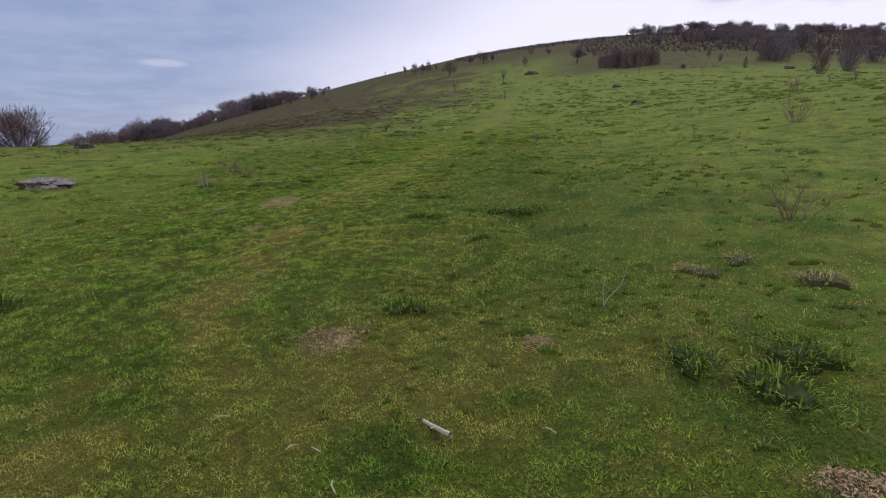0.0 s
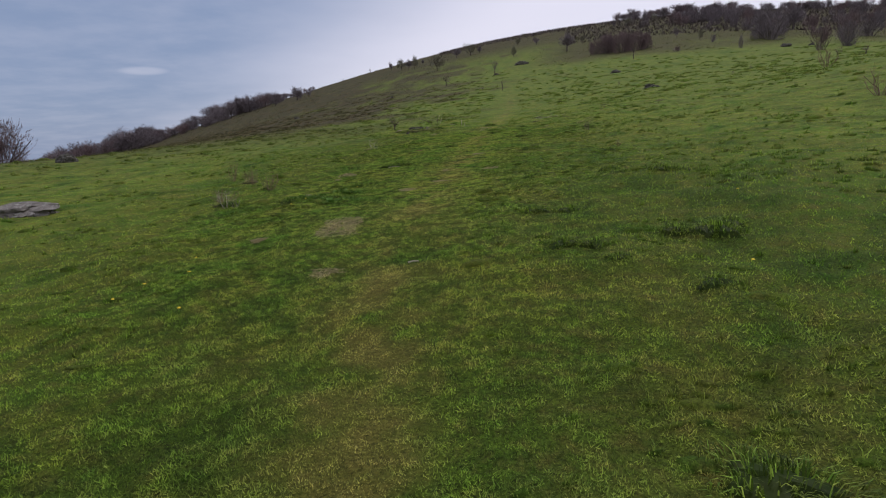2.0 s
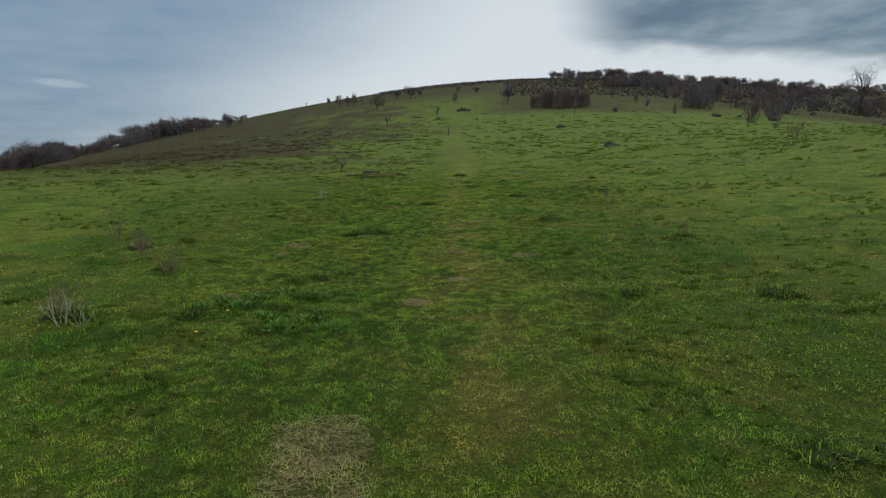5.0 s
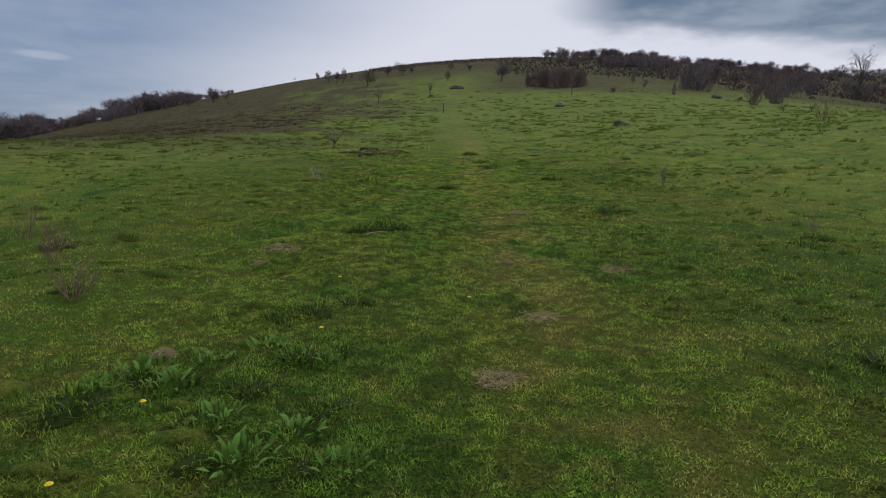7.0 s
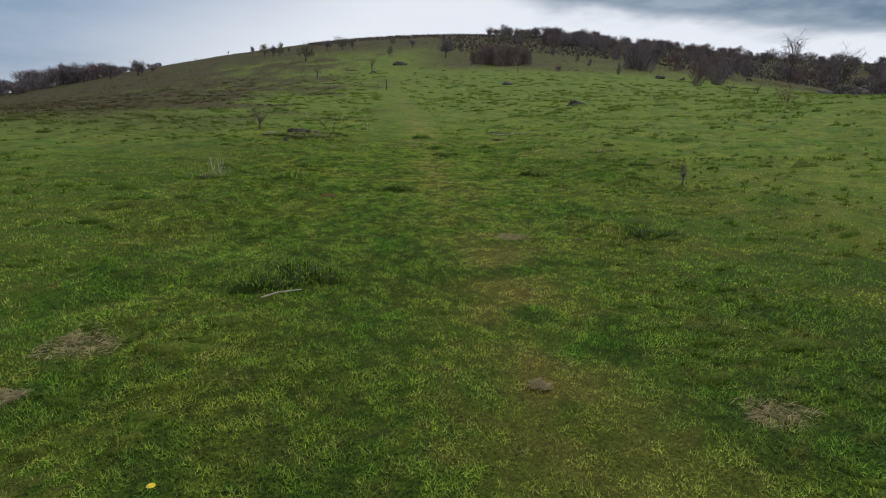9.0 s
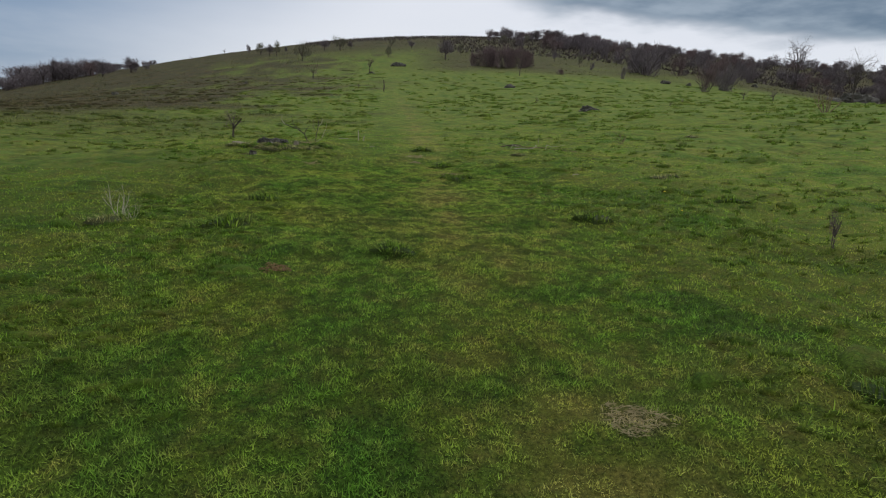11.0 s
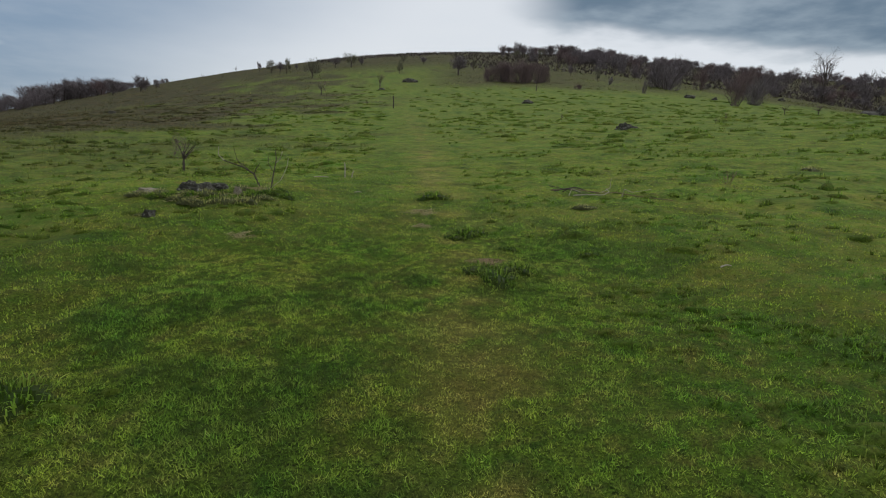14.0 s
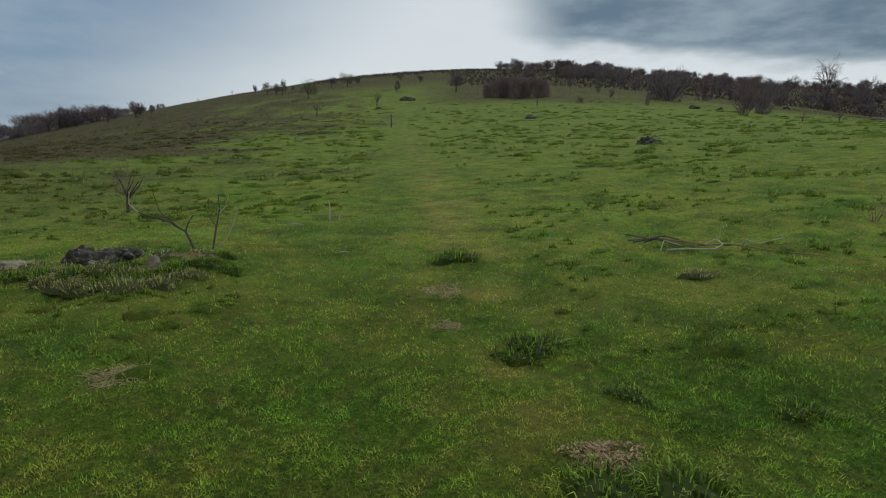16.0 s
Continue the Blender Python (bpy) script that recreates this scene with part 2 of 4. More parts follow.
def mixer(nt, f, a, b, kind="MIX"):
    n = nt.nodes.new("ShaderNodeMix")
    n.data_type, n.blend_type = "RGBA", kind
    for i, s in ((0, f), (6, a), (7, b)):
        if isinstance(s, tuple):
            n.inputs[i].default_value = (*s, 1)
        elif isinstance(s, (int, float)):
            n.inputs[i].default_value = s
        else:
            nt.links.new(s, n.inputs[i])
    return n.outputs[2]


def attribute(nt, name):
    n = nt.nodes.new("ShaderNodeAttribute")
    n.attribute_name = name
    return n.outputs["Fac"]


def grain(nt, scale, detail=4, rough=0.6, lo=0.3, hi=0.7):
    c = nt.nodes.new("ShaderNodeTexCoord")
    n = nt.nodes.new("ShaderNodeTexNoise")
    nt.links.new(c.outputs["Object"], n.inputs["Vector"])
    n.inputs["Scale"].default_value, n.inputs["Detail"].default_value, n.inputs["Roughness"].default_value = scale, detail, rough
    r = nt.nodes.new("ShaderNodeMapRange")
    nt.links.new(n.outputs["Fac"], r.inputs[0])
    r.inputs[1].default_value, r.inputs[2].default_value = lo, hi
    return r.outputs[0]


def bump(nt, bsdf, fac, strength, distance):
    n = nt.nodes.new("ShaderNodeBump")
    n.inputs["Strength"].default_value, n.inputs["Distance"].default_value = strength, distance
    nt.links.new(fac, n.inputs["Height"])
    nt.links.new(n.outputs[0], bsdf.inputs["Normal"])


def scaled(nt, fac, k):
    n = nt.nodes.new("ShaderNodeMath")
    n.operation, n.use_clamp = "MULTIPLY", True
    nt.links.new(fac, n.inputs[0])
    n.inputs[1].default_value = k
    return n.outputs[0]


GREEN, DEEP, OLIVE = (0.130, 0.255, 0.026), (0.060, 0.150, 0.018), (0.230, 0.265, 0.038)
EARTH, BRACKEN = (0.27, 0.225, 0.066), (0.098, 0.063, 0.043)


def turf_colour(nt):
    col = mixer(nt, grain(nt, 0.9, 5, 0.6), GREEN, OLIVE)
    col = mixer(nt, scaled(nt, grain(nt, 6.0, 5, 0.7, 0.45, 0.68), 0.7), col, EARTH)
    col = mixer(nt, scaled(nt, grain(nt, 10.0, 4, 0.7, 0.50, 0.66), 0.6), col, DEEP)
    col = mixer(nt, scaled(nt, attribute(nt, "lush"), 0.55), col, DEEP)
    worn = mixer(nt, grain(nt, 9.0, 4, 0.7, 0.35, 0.7), (0.26, 0.235, 0.062), (0.35, 0.305, 0.095))
    col = mixer(nt, scaled(nt, attribute(nt, "worn"), 0.65), col, worn)
    dry = mixer(nt, grain(nt, 0.3, 8, 0.78, 0.38, 0.62), BRACKEN, (0.072, 0.071, 0.030))
    col = mixer(nt, scaled(nt, attribute(nt, "dry"), 0.9), col, dry)
    return mixer(nt, scaled(nt, attribute(nt, "straw"), 0.85), col, (0.43, 0.36, 0.19))


def turf_material():
    m, nt, b = material("turf")
    col = turf_colour(nt)
    # dark gaps between near blades: their shade is put into the ground's colour
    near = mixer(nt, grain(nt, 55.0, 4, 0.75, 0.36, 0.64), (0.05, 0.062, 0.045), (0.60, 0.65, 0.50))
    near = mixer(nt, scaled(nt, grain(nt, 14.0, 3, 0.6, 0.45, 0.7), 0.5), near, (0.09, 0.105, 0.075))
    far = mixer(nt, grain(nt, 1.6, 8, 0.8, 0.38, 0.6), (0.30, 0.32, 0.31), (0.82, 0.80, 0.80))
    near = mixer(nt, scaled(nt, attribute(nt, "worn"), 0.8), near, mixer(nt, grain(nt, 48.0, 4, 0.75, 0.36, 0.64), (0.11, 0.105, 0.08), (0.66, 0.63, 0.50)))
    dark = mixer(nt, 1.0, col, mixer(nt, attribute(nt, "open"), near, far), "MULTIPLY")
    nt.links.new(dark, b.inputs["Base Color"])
    b.inputs["Roughness"].default_value = 0.95
    b.inputs["Specular IOR Level"].default_value = 0.1
    bump(nt, b, grain(nt, 14.0, 6, 0.75, 0.2, 0.8), 0.6, 0.04)
    return m


def blade_material():
    m, nt, b = material("grass_blades")
    col = turf_colour(nt)
    rnd = nt.nodes.new("ShaderNodeNewGeometry").outputs["Random Per Island"]
    ramp = nt.nodes.new("ShaderNodeValToRGB")
    nt.links.new(rnd, ramp.inputs[0])
    e = ramp.color_ramp.elements
    e[0].position, e[0].color = 0.0, (0.5, 0.56, 0.55, 1)
    e[1].position, e[1].color = 1.0, (1.7, 1.55, 1.9, 1)
    k = ramp.color_ramp.elements.new(0.9)
    k.color = (1.3, 1.25, 1.2, 1)
    col = mixer(nt, 1.0, col, ramp.outputs[0], "MULTIPLY")
    # tone dims or brightens a blade; the turf's hollow shade comes in here
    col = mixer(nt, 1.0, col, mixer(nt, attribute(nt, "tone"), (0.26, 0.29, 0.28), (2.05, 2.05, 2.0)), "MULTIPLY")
    nt.links.new(col, b.inputs["Base Color"])
    b.inputs["Roughness"].default_value = 0.6
    b.inputs["Specular IOR Level"].default_value = 0.12
    t = nt.nodes.new("ShaderNodeBsdfTranslucent")
    nt.links.new(col, t.inputs[0])
    s = nt.nodes.new("ShaderNodeMixShader")
    s.inputs[0].default_value = 0.45
    nt.links.new(b.outputs[0], s.inputs[1])
    nt.links.new(t.outputs[0], s.inputs[2])
    nt.links.new(s.outputs[0], nt.nodes["Material Output"].inputs["Surface"])
    return m


def two_tone(name, a, b_, scale, rough=0.85, relief=0.4, depth=0.01, vary=0.0, lichen=0.0):
    m, nt, b = material(name)
    col = mixer(nt, grain(nt, scale, 5, 0.65), a, b_)
    col = mixer(nt, scaled(nt, grain(nt, scale * 6, 3, 0.6, 0.4, 0.8), 0.5), col, tuple(0.55 * v for v in a))
    if vary:
        r = nt.nodes.new("ShaderNodeObjectInfo").outputs["Random"]
        col = mixer(nt, scaled(nt, r, vary), col, tuple(0.6 * v for v in b_))
    if lichen:
        col = mixer(nt, scaled(nt, grain(nt, scale * 1.6, 5, 0.7, 0.56, 0.62), lichen), col, (0.40, 0.40, 0.36))
    nt.links.new(col, b.inputs["Base Color"])
    b.inputs["Roughness"].default_value = rough
    b.inputs["Specular IOR Level"].default_value = 0.2
    if relief:
        bump(nt, b, grain(nt, scale * 3, 6, 0.7, 0.2, 0.8), relief, depth)
    return m


TURF, BLADES = turf_material(), blade_material()
BARK = two_tone("dark_bark", (0.07, 0.058, 0.05), (0.12, 0.10, 0.088), 3.0, relief=0.2, vary=0.4)
TWIG = two_tone("grey_twigs", (0.14, 0.118, 0.124), (0.22, 0.188, 0.195), 2.0, relief=0, vary=0.5)
RED_TWIG = two_tone("reddish_twigs", (0.145, 0.102, 0.10), (0.21, 0.155, 0.152), 2.0, relief=0, vary=0.3)
BUD_TWIG = two_tone("budding_twigs", (0.13, 0.13, 0.085), (0.19, 0.18, 0.12), 2.0, relief=0, vary=0.3)
DRY_WOOD = two_tone("bleached_wood", (0.33, 0.30, 0.23), (0.50, 0.46, 0.37), 20.0, relief=0.5, depth=0.003)
GREY_WOOD = two_tone("weathered_branch", (0.16, 0.115, 0.07), (0.27, 0.21, 0.135), 14.0, relief=0.5, depth=0.004)
STONE = two_tone("lichened_stone", (0.11, 0.10, 0.09), (0.27, 0.25, 0.22), 5.0, relief=0.9, depth=0.03, lichen=0.7)
DARK_STONE = two_tone("dark_stone", (0.028, 0.027, 0.022), (0.13, 0.122, 0.10), 9.0, relief=0.9, depth=0.03, lichen=0.6)
PALE_STONE = two_tone("pale_stone", (0.19, 0.165, 0.12), (0.31, 0.275, 0.21), 6.0, relief=0.8, depth=0.02)
STRAW_MAT = two_tone("dead_straw", (0.42, 0.36, 0.20), (0.57, 0.49, 0.30), 30.0, relief=0, vary=0.2)
LEAF_BROWN = two_tone("dead_leaves", (0.28, 0.18, 0.105), (0.48, 0.36, 0.25), 14.0, relief=0, vary=0.3)
SOIL = two_tone("bare_soil", (0.22, 0.13, 0.07), (0.32, 0.20, 0.11), 12.0, relief=0)
DOCK = two_tone("green_leaves", (0.06, 0.15, 0.022), (0.12, 0.24, 0.03), 25.0, rough=0.75, relief=0, vary=0.3)
PETAL = two_tone("yellow_petals", (0.75, 0.52, 0.03), (0.85, 0.66, 0.06), 60.0)


# ---- the ground ----
def mesh_from(name, verts, faces_flat, per_face, mats, smooth_shade=False):
    """A mesh from numpy arrays: verts (n, 3), the faces' vertex numbers in one row, and how many each face has."""
    me = bpy.data.meshes.new(name)
    nf = len(faces_flat) // per_face
    me.vertices.add(len(verts))
    me.vertices.foreach_set("co", np.ascontiguousarray(verts, np.float32).ravel())
    me.loops.add(len(faces_flat))
    me.loops.foreach_set("vertex_index", np.ascontiguousarray(faces_flat, np.int32))
    me.polygons.add(nf)
    me.polygons.foreach_set("loop_start", np.arange(0, nf * per_face, per_face, dtype=np.int32))
    me.polygons.foreach_set("loop_total", np.full(nf, per_face, np.int32))
    me.polygons.foreach_set("use_smooth", np.full(nf, smooth_shade, bool))
    for m in mats:
        me.materials.append(m)
    me.update(calc_edges=True)
    return me


def add_cover(me, worn, dry, lush, straw):
    for name, v in (("worn", worn), ("dry", dry), ("lush", lush), ("straw", straw)):
        at = me.attributes.new(name, "FLOAT", "POINT")
        at.data.foreach_set("value", np.ascontiguousarray(v, np.float32))


def spread(lo, hi, step_, reach_lo, reach_hi, grow):
    """Grid lines: even from lo to hi, then ever wider apart out to the reaches."""
    mid = list(np.arange(lo, hi, step_))
    up, s = [mid[-1] + step_], step_
    while up[-1] < reach_hi:
        s *= grow
        up.append(up[-1] + s)
    down, s = [mid[0] - step_], step_
    while down[-1] > reach_lo:
        s *= grow
        down.append(down[-1] - s)
    return np.array(down[::-1] + mid + up)


def build_ground():
    gx = spread(-5.5, 5.5, 0.1, -2500, 2500, 1.052)
    gy = spread(1, 34, 0.1, -2000, 3000, 1.048)
    X, Y = np.meshgrid(gx, gy)
    x, y = X.ravel(), Y.ravel()
    z = height(x, y)
    nx, ny = len(gx), len(gy)
    i = (np.arange(ny - 1)[:, None] * nx + np.arange(nx - 1)[None, :]).ravel()
    faces = np.stack([i, i + 1, i + nx + 1, i + nx], 1).ravel()
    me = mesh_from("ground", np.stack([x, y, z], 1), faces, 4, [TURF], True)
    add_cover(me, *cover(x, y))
    # bare of modelled blades far off: there the painted gap shade fades out
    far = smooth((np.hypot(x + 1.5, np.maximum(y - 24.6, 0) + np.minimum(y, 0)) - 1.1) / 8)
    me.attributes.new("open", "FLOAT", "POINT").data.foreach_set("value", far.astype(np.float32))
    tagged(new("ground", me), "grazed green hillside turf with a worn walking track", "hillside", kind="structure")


build_ground()


# ---- grass ----
def blades(name, x, y, length, width, lean, label, seed, tall, way=None, tone=None, deep=False, lift=0.0):
    """Grass blades rooted at x, y: one bent strip each when tall, else a single pointed sliver."""
    rng = np.random.default_rng(seed)
    n = len(x)
    z = height(x, y) + 0.004 + lift
    way = rng.uniform(0, 2 * np.pi, n) if way is None else way
    turn = way + rng.normal(np.pi / 2, 0.45, n)
    tone = rng.random(n) if tone is None else tone
    ax, ay = np.cos(turn) * width / 2, np.sin(turn) * width / 2
    dx, dy, up = np.cos(way) * np.sin(lean), np.sin(way) * np.sin(lean), np.cos(lean)
    base = np.stack([x, y, z], 1)
    side = np.stack([ax, ay, np.zeros(n)], 1)
    tip = base + np.stack([dx, dy, up], 1) * length[:, None]
    if not tall:
        v = np.stack([base - side, base + side, tip], 1)
        k = 3
        f = np.arange(3 * n)
    else:
        mid = base + np.stack([dx * 0.35, dy * 0.35, up], 1) * length[:, None] * 0.6
        tip = base + np.stack([dx * 1.25, dy * 1.25, up], 1) * length[:, None]
        v = np.stack([base - side, base + side, mid + side * 0.8, mid - side * 0.8, tip], 1)
        k = 5
        o = np.arange(n)[:, None] * 5
        f = (o + np.array([[0, 1, 2, 0, 2, 3, 3, 2, 4]])).ravel()
    me = mesh_from(name, v.reshape(-1, 3), f, 3, [BLADES])
    worn, dry, lush, straw = cover(x, y)
    add_cover(me, *(np.repeat(q, k) for q in (worn, dry, np.maximum(lush, 0.6 * deep), straw)))
    me.attributes.new("tone", "FLOAT", "POINT").data.foreach_set("value", np.repeat(tone, k).astype(np.float32))
    return tagged(new(name, me), label, "grass", kind="stuff")


def build_turf():
    rng = np.random.default_rng(7)
    # along the walk
    n = 1400000
    y = rng.uniform(0.8, 28, n)
    # even near the walk, then thinning with the square of the distance to the side
    q = rng.uniform(-1, 1, n)
    q1 = np.abs(q) * 0.953
    off = np.sign(q) * np.where(q1 < 0.5, q1 * 3.0, 1.5 / (2 - 2 * q1))
    mid = np.interp(y, [0, 7, 10, 15, 25, 28], [0, -2.4, -2.8, -2.2, -0.3, 0.2])
    L = np.abs(off)
    x = mid + off
    far = np.maximum(2.5, 1.66 * L)
    # ahead of the walk's end
    m = 240000
    d = 3.2 * np.exp(rng.uniform(0, 1, m) * math.log(22))
    a = rng.uniform(-0.62, 0.95, m)
    x2, y2 = -0.3 + d * np.sin(a), 24.6 + d * np.cos(a)
    ok = y2 > 28
    x, y, far = np.r_[x, x2[ok]], np.r_[y, y2[ok]], np.r_[far, np.maximum(2.5, d[ok])]
    n = len(x)
    worn, dry, lush, straw = cover(x, y)
    size = np.clip(far / 2.5, 1, 14) ** 0.62
    # lumps set length and tone: shade painted in hollows, light on tops
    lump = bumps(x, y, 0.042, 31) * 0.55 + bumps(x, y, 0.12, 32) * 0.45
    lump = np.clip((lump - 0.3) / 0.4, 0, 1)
    length = (0.011 + 0.014 * rng.random(n) ** 2 + 0.008 * lush) * (1 - 0.3 * worn) * np.minimum(size, 1.25) * (0.75 + 0.6 * lump)
    width = (0.0034 + 0.0028 * rng.random(n)) * size
    lean = np.clip(rng.normal(0.85, 0.32, n), 0.1, 1.45)
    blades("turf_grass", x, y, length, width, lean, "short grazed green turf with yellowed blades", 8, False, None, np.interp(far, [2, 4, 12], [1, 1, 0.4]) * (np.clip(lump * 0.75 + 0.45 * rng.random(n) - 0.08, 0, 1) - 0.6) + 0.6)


def build_tussocks():
    """Low hummocks of longer, darker grass all over the field, part of their shade put into the colour: the mounds,
    then the blades on them.
    """
    rng = np.random.default_rng(21)
    n = 60000
    d = 2.6 * np.exp(rng.uniform(0, 1, n) * math.log(46))
    a = rng.uniform(-0.75, 1.0, n)
    t = rng.uniform(0, 1, n)
    x = np.interp(t, [0, 0.3, 0.6, 1], [0, -2.6, -2.2, -0.3]) + d * np.sin(a)
    y = 25 * t + d * np.cos(a)
    ok = (bumps(x, y, 0.8, 41) * 0.5 + bumps(x, y, 2.6, 42) * 0.5 > rng.uniform(0.40, 0.95, n)) & (np.abs(from_path(x, y) + 0.5) > 1.3)
    x, y, d = x[ok][:6600], y[ok][:6600], d[ok][:6600]
    m = len(x)
    near = np.hypot(x - np.interp(y, [0, 7, 10, 15, 25, 28], [0, -2.4, -2.8, -2.2, -0.3, 0.2]), np.maximum(y - 25, 0))
    d = np.minimum(d, np.maximum(2.5, 1.66 * near))
    half = np.clip(0.05 + 0.0035 * d + 0.0028 * np.maximum(d - 15, 0), 0.05, 0.55) * np.exp(rng.normal(-0.2, 0.5, m))
    deep = half * rng.uniform(0.3, 0.6, m)
    high = np.clip(half * rng.uniform(0.14, 0.34, m), 0.018, 0.14)
    turn = rng.normal(0, 0.3, m)
    # mounds of seven sides, lying along the slope
    sides = 7
    ang = np.arange(sides) * 2 * np.pi / sides
    rad = np.array([1.0] * sides + [0.78] * sides + [0.4] * sides + [0.0])
    up = np.array([-0.35] * sides + [0.6] * sides + [0.95] * sides + [1.0])
    cs, sn = np.r_[np.tile(np.cos(ang), 3), 0], np.r_[np.tile(np.sin(ang), 3), 0]
    k = len(rad)
    r = rad[None] * rng.uniform(0.72, 1.25, (m, k))
    lx, ly = r * cs * half[:, None], r * sn * deep[:, None]
    vx = x[:, None] + lx * np.cos(turn)[:, None] - ly * np.sin(turn)[:, None]
    vy = y[:, None] + lx * np.sin(turn)[:, None] + ly * np.cos(turn)[:, None]
    vz = height(vx.ravel(), vy.ravel()).reshape(m, k) + up[None] * high[:, None] * rng.uniform(0.8, 1.2, (m, k))
    tri = []
    for ring in range(2):
        for i in range(sides):
            j, o = (i + 1) % sides, ring * sides
            tri += [o + i, o + j, o + sides + j, o + i, o + sides + j, o + sides + i]
    for i in range(sides):
        tri += [2 * sides + i, 2 * sides + (i + 1) % sides, 3 * sides]
    f = (np.arange(m)[:, None] * k + np.array(tri)[None]).ravel()
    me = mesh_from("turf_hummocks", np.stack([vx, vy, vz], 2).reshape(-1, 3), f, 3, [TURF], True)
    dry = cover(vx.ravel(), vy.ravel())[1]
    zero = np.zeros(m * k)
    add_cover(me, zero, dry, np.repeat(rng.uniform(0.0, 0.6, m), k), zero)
    # near mounds darkest, their shaded sides painted in; paler with distance
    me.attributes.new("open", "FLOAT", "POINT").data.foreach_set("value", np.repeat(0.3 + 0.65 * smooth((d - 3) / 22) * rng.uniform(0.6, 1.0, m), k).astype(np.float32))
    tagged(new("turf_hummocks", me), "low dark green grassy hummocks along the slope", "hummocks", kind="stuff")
    per = 14
    q, w = np.sqrt(rng.random(m * per)), rng.uniform(0, 2 * np.pi, m * per)
    rep = lambda v: np.repeat(v, per)
    lx, ly = q * np.cos(w) * rep(half), q * np.sin(w) * rep(deep)
    c, s = np.cos(rep(turn)), np.sin(rep(turn))
    bx, by, dd = rep(x) + lx * c - ly * s, rep(y) + lx * s + ly * c, rep(d)
    length = rng.uniform(0.03, 0.085, m * per) * np.clip(0.8 + dd / 60, 0.8, 1.6)
    width = rng.uniform(0.004, 0.007, m * per) * np.clip(dd / 5, 1, 9) ** 0.85
    tone = np.clip(rep(rng.random(m) * 0.35) + 0.65 * rng.random(m * per) ** 1.5, 0, 1)
    blades("tussock_grass", bx, by, length, width, np.clip(0.3 + 0.8 * q + rng.normal(0, 0.2, m * per), 0.1, 1.4), "longer dark green tussock grass in uneven clumps", 22, True, w + rep(turn) + rng.normal(0, 0.5, m * per), tone, True, rep(high) * np.sqrt(1 - 0.95 * q * q) - 0.01)


def build_bracken():
    """Dead bracken and bents over the brown part of the slope."""
    rng = np.random.default_rng(51)
    n = 16000
    r, a = 30 * np.exp(rng.random(n) * math.log(9.5)), rng.uniform(-0.75, 0.95, n)
    x, y = OX + r * np.sin(a), OY + r * np.cos(a)
    dry = cover(x, y)[1]
    ok = dry > rng.uniform(0.1, 0.9, n)
    x, y, r = x[ok], y[ok], r[ok]
    per = 9
    s = np.repeat(np.clip(0.004 * r, 0.15, 0.7), per)
    bx, by = np.repeat(x, per) + rng.normal(0, 1, len(s)) * s, np.repeat(y, per) + rng.normal(0, 1, len(s)) * s
    rr = np.repeat(r, per)
    blades("dead_bracken", bx, by, rng.uniform(0.15, 0.42, len(s)) * np.clip(rr / 100, 0.5, 1.3), rng.uniform(0.014, 0.03, len(s)) * np.clip(rr / 60, 0.6, 3), rng.uniform(0.2, 1.2, len(s)), "low dead brown bracken and bents on the slope", 52, False, None, np.repeat(rng.random(len(x)), per))


def build_heath():
    """Dark low heath along the crest of the hill."""
    rng = np.random.default_rng(61)
    n = 24000
    r, a = rng.uniform(150, 300, n), rng.uniform(0.03, 0.97, n)
    ok = (r > 235) | ((a > 0.24) & (bumps(r, 60 * a, 9, 62) + smooth((r - 150) / 60) > 0.95))
    r, a = r[ok], a[ok]
    n = len(r)
    x, y = OX + r * np.sin(a), OY + r * np.cos(a)
    z = height(x, y)
    way, h, w = rng.uniform(0, 2 * np.pi, n), rng.uniform(0.3, 1.0, n), rng.uniform(0.12, 0.35, n)
    side = np.stack([np.cos(way) * w, np.sin(way) * w, 0 * w], 1)
    base = np.stack([x, y, z - 0.05], 1)
    tip = base + np.stack([rng.normal(0, 0.4, n), rng.normal(0, 0.4, n), h], 1)
    me = mesh_from("heath", np.stack([base - side, base + side, tip], 1).reshape(-1, 3), np.arange(3 * n), 3, [BARK])
    tagged(new("heath", me), "dark low twiggy heath along the hill's crest", "heath", kind="stuff")


build_turf()
build_tussocks()
build_heath()
build_bracken()


# ---- things ----
def thing(name, x, y, label, category, group="", turn=0.0, size=1.0, sink=0.0):
    e = new(name)
    e.matrix_world = pose(x, y, ground_z(x, y) - sink, 0, 0, turn) @ Matrix.Scale(size, 4)
    return tagged(e, label, category, group)


def part_mesh(name, me, parent, label=""):
    ob = new(name, me)
    ob.parent = parent
    return tagged(ob, label)


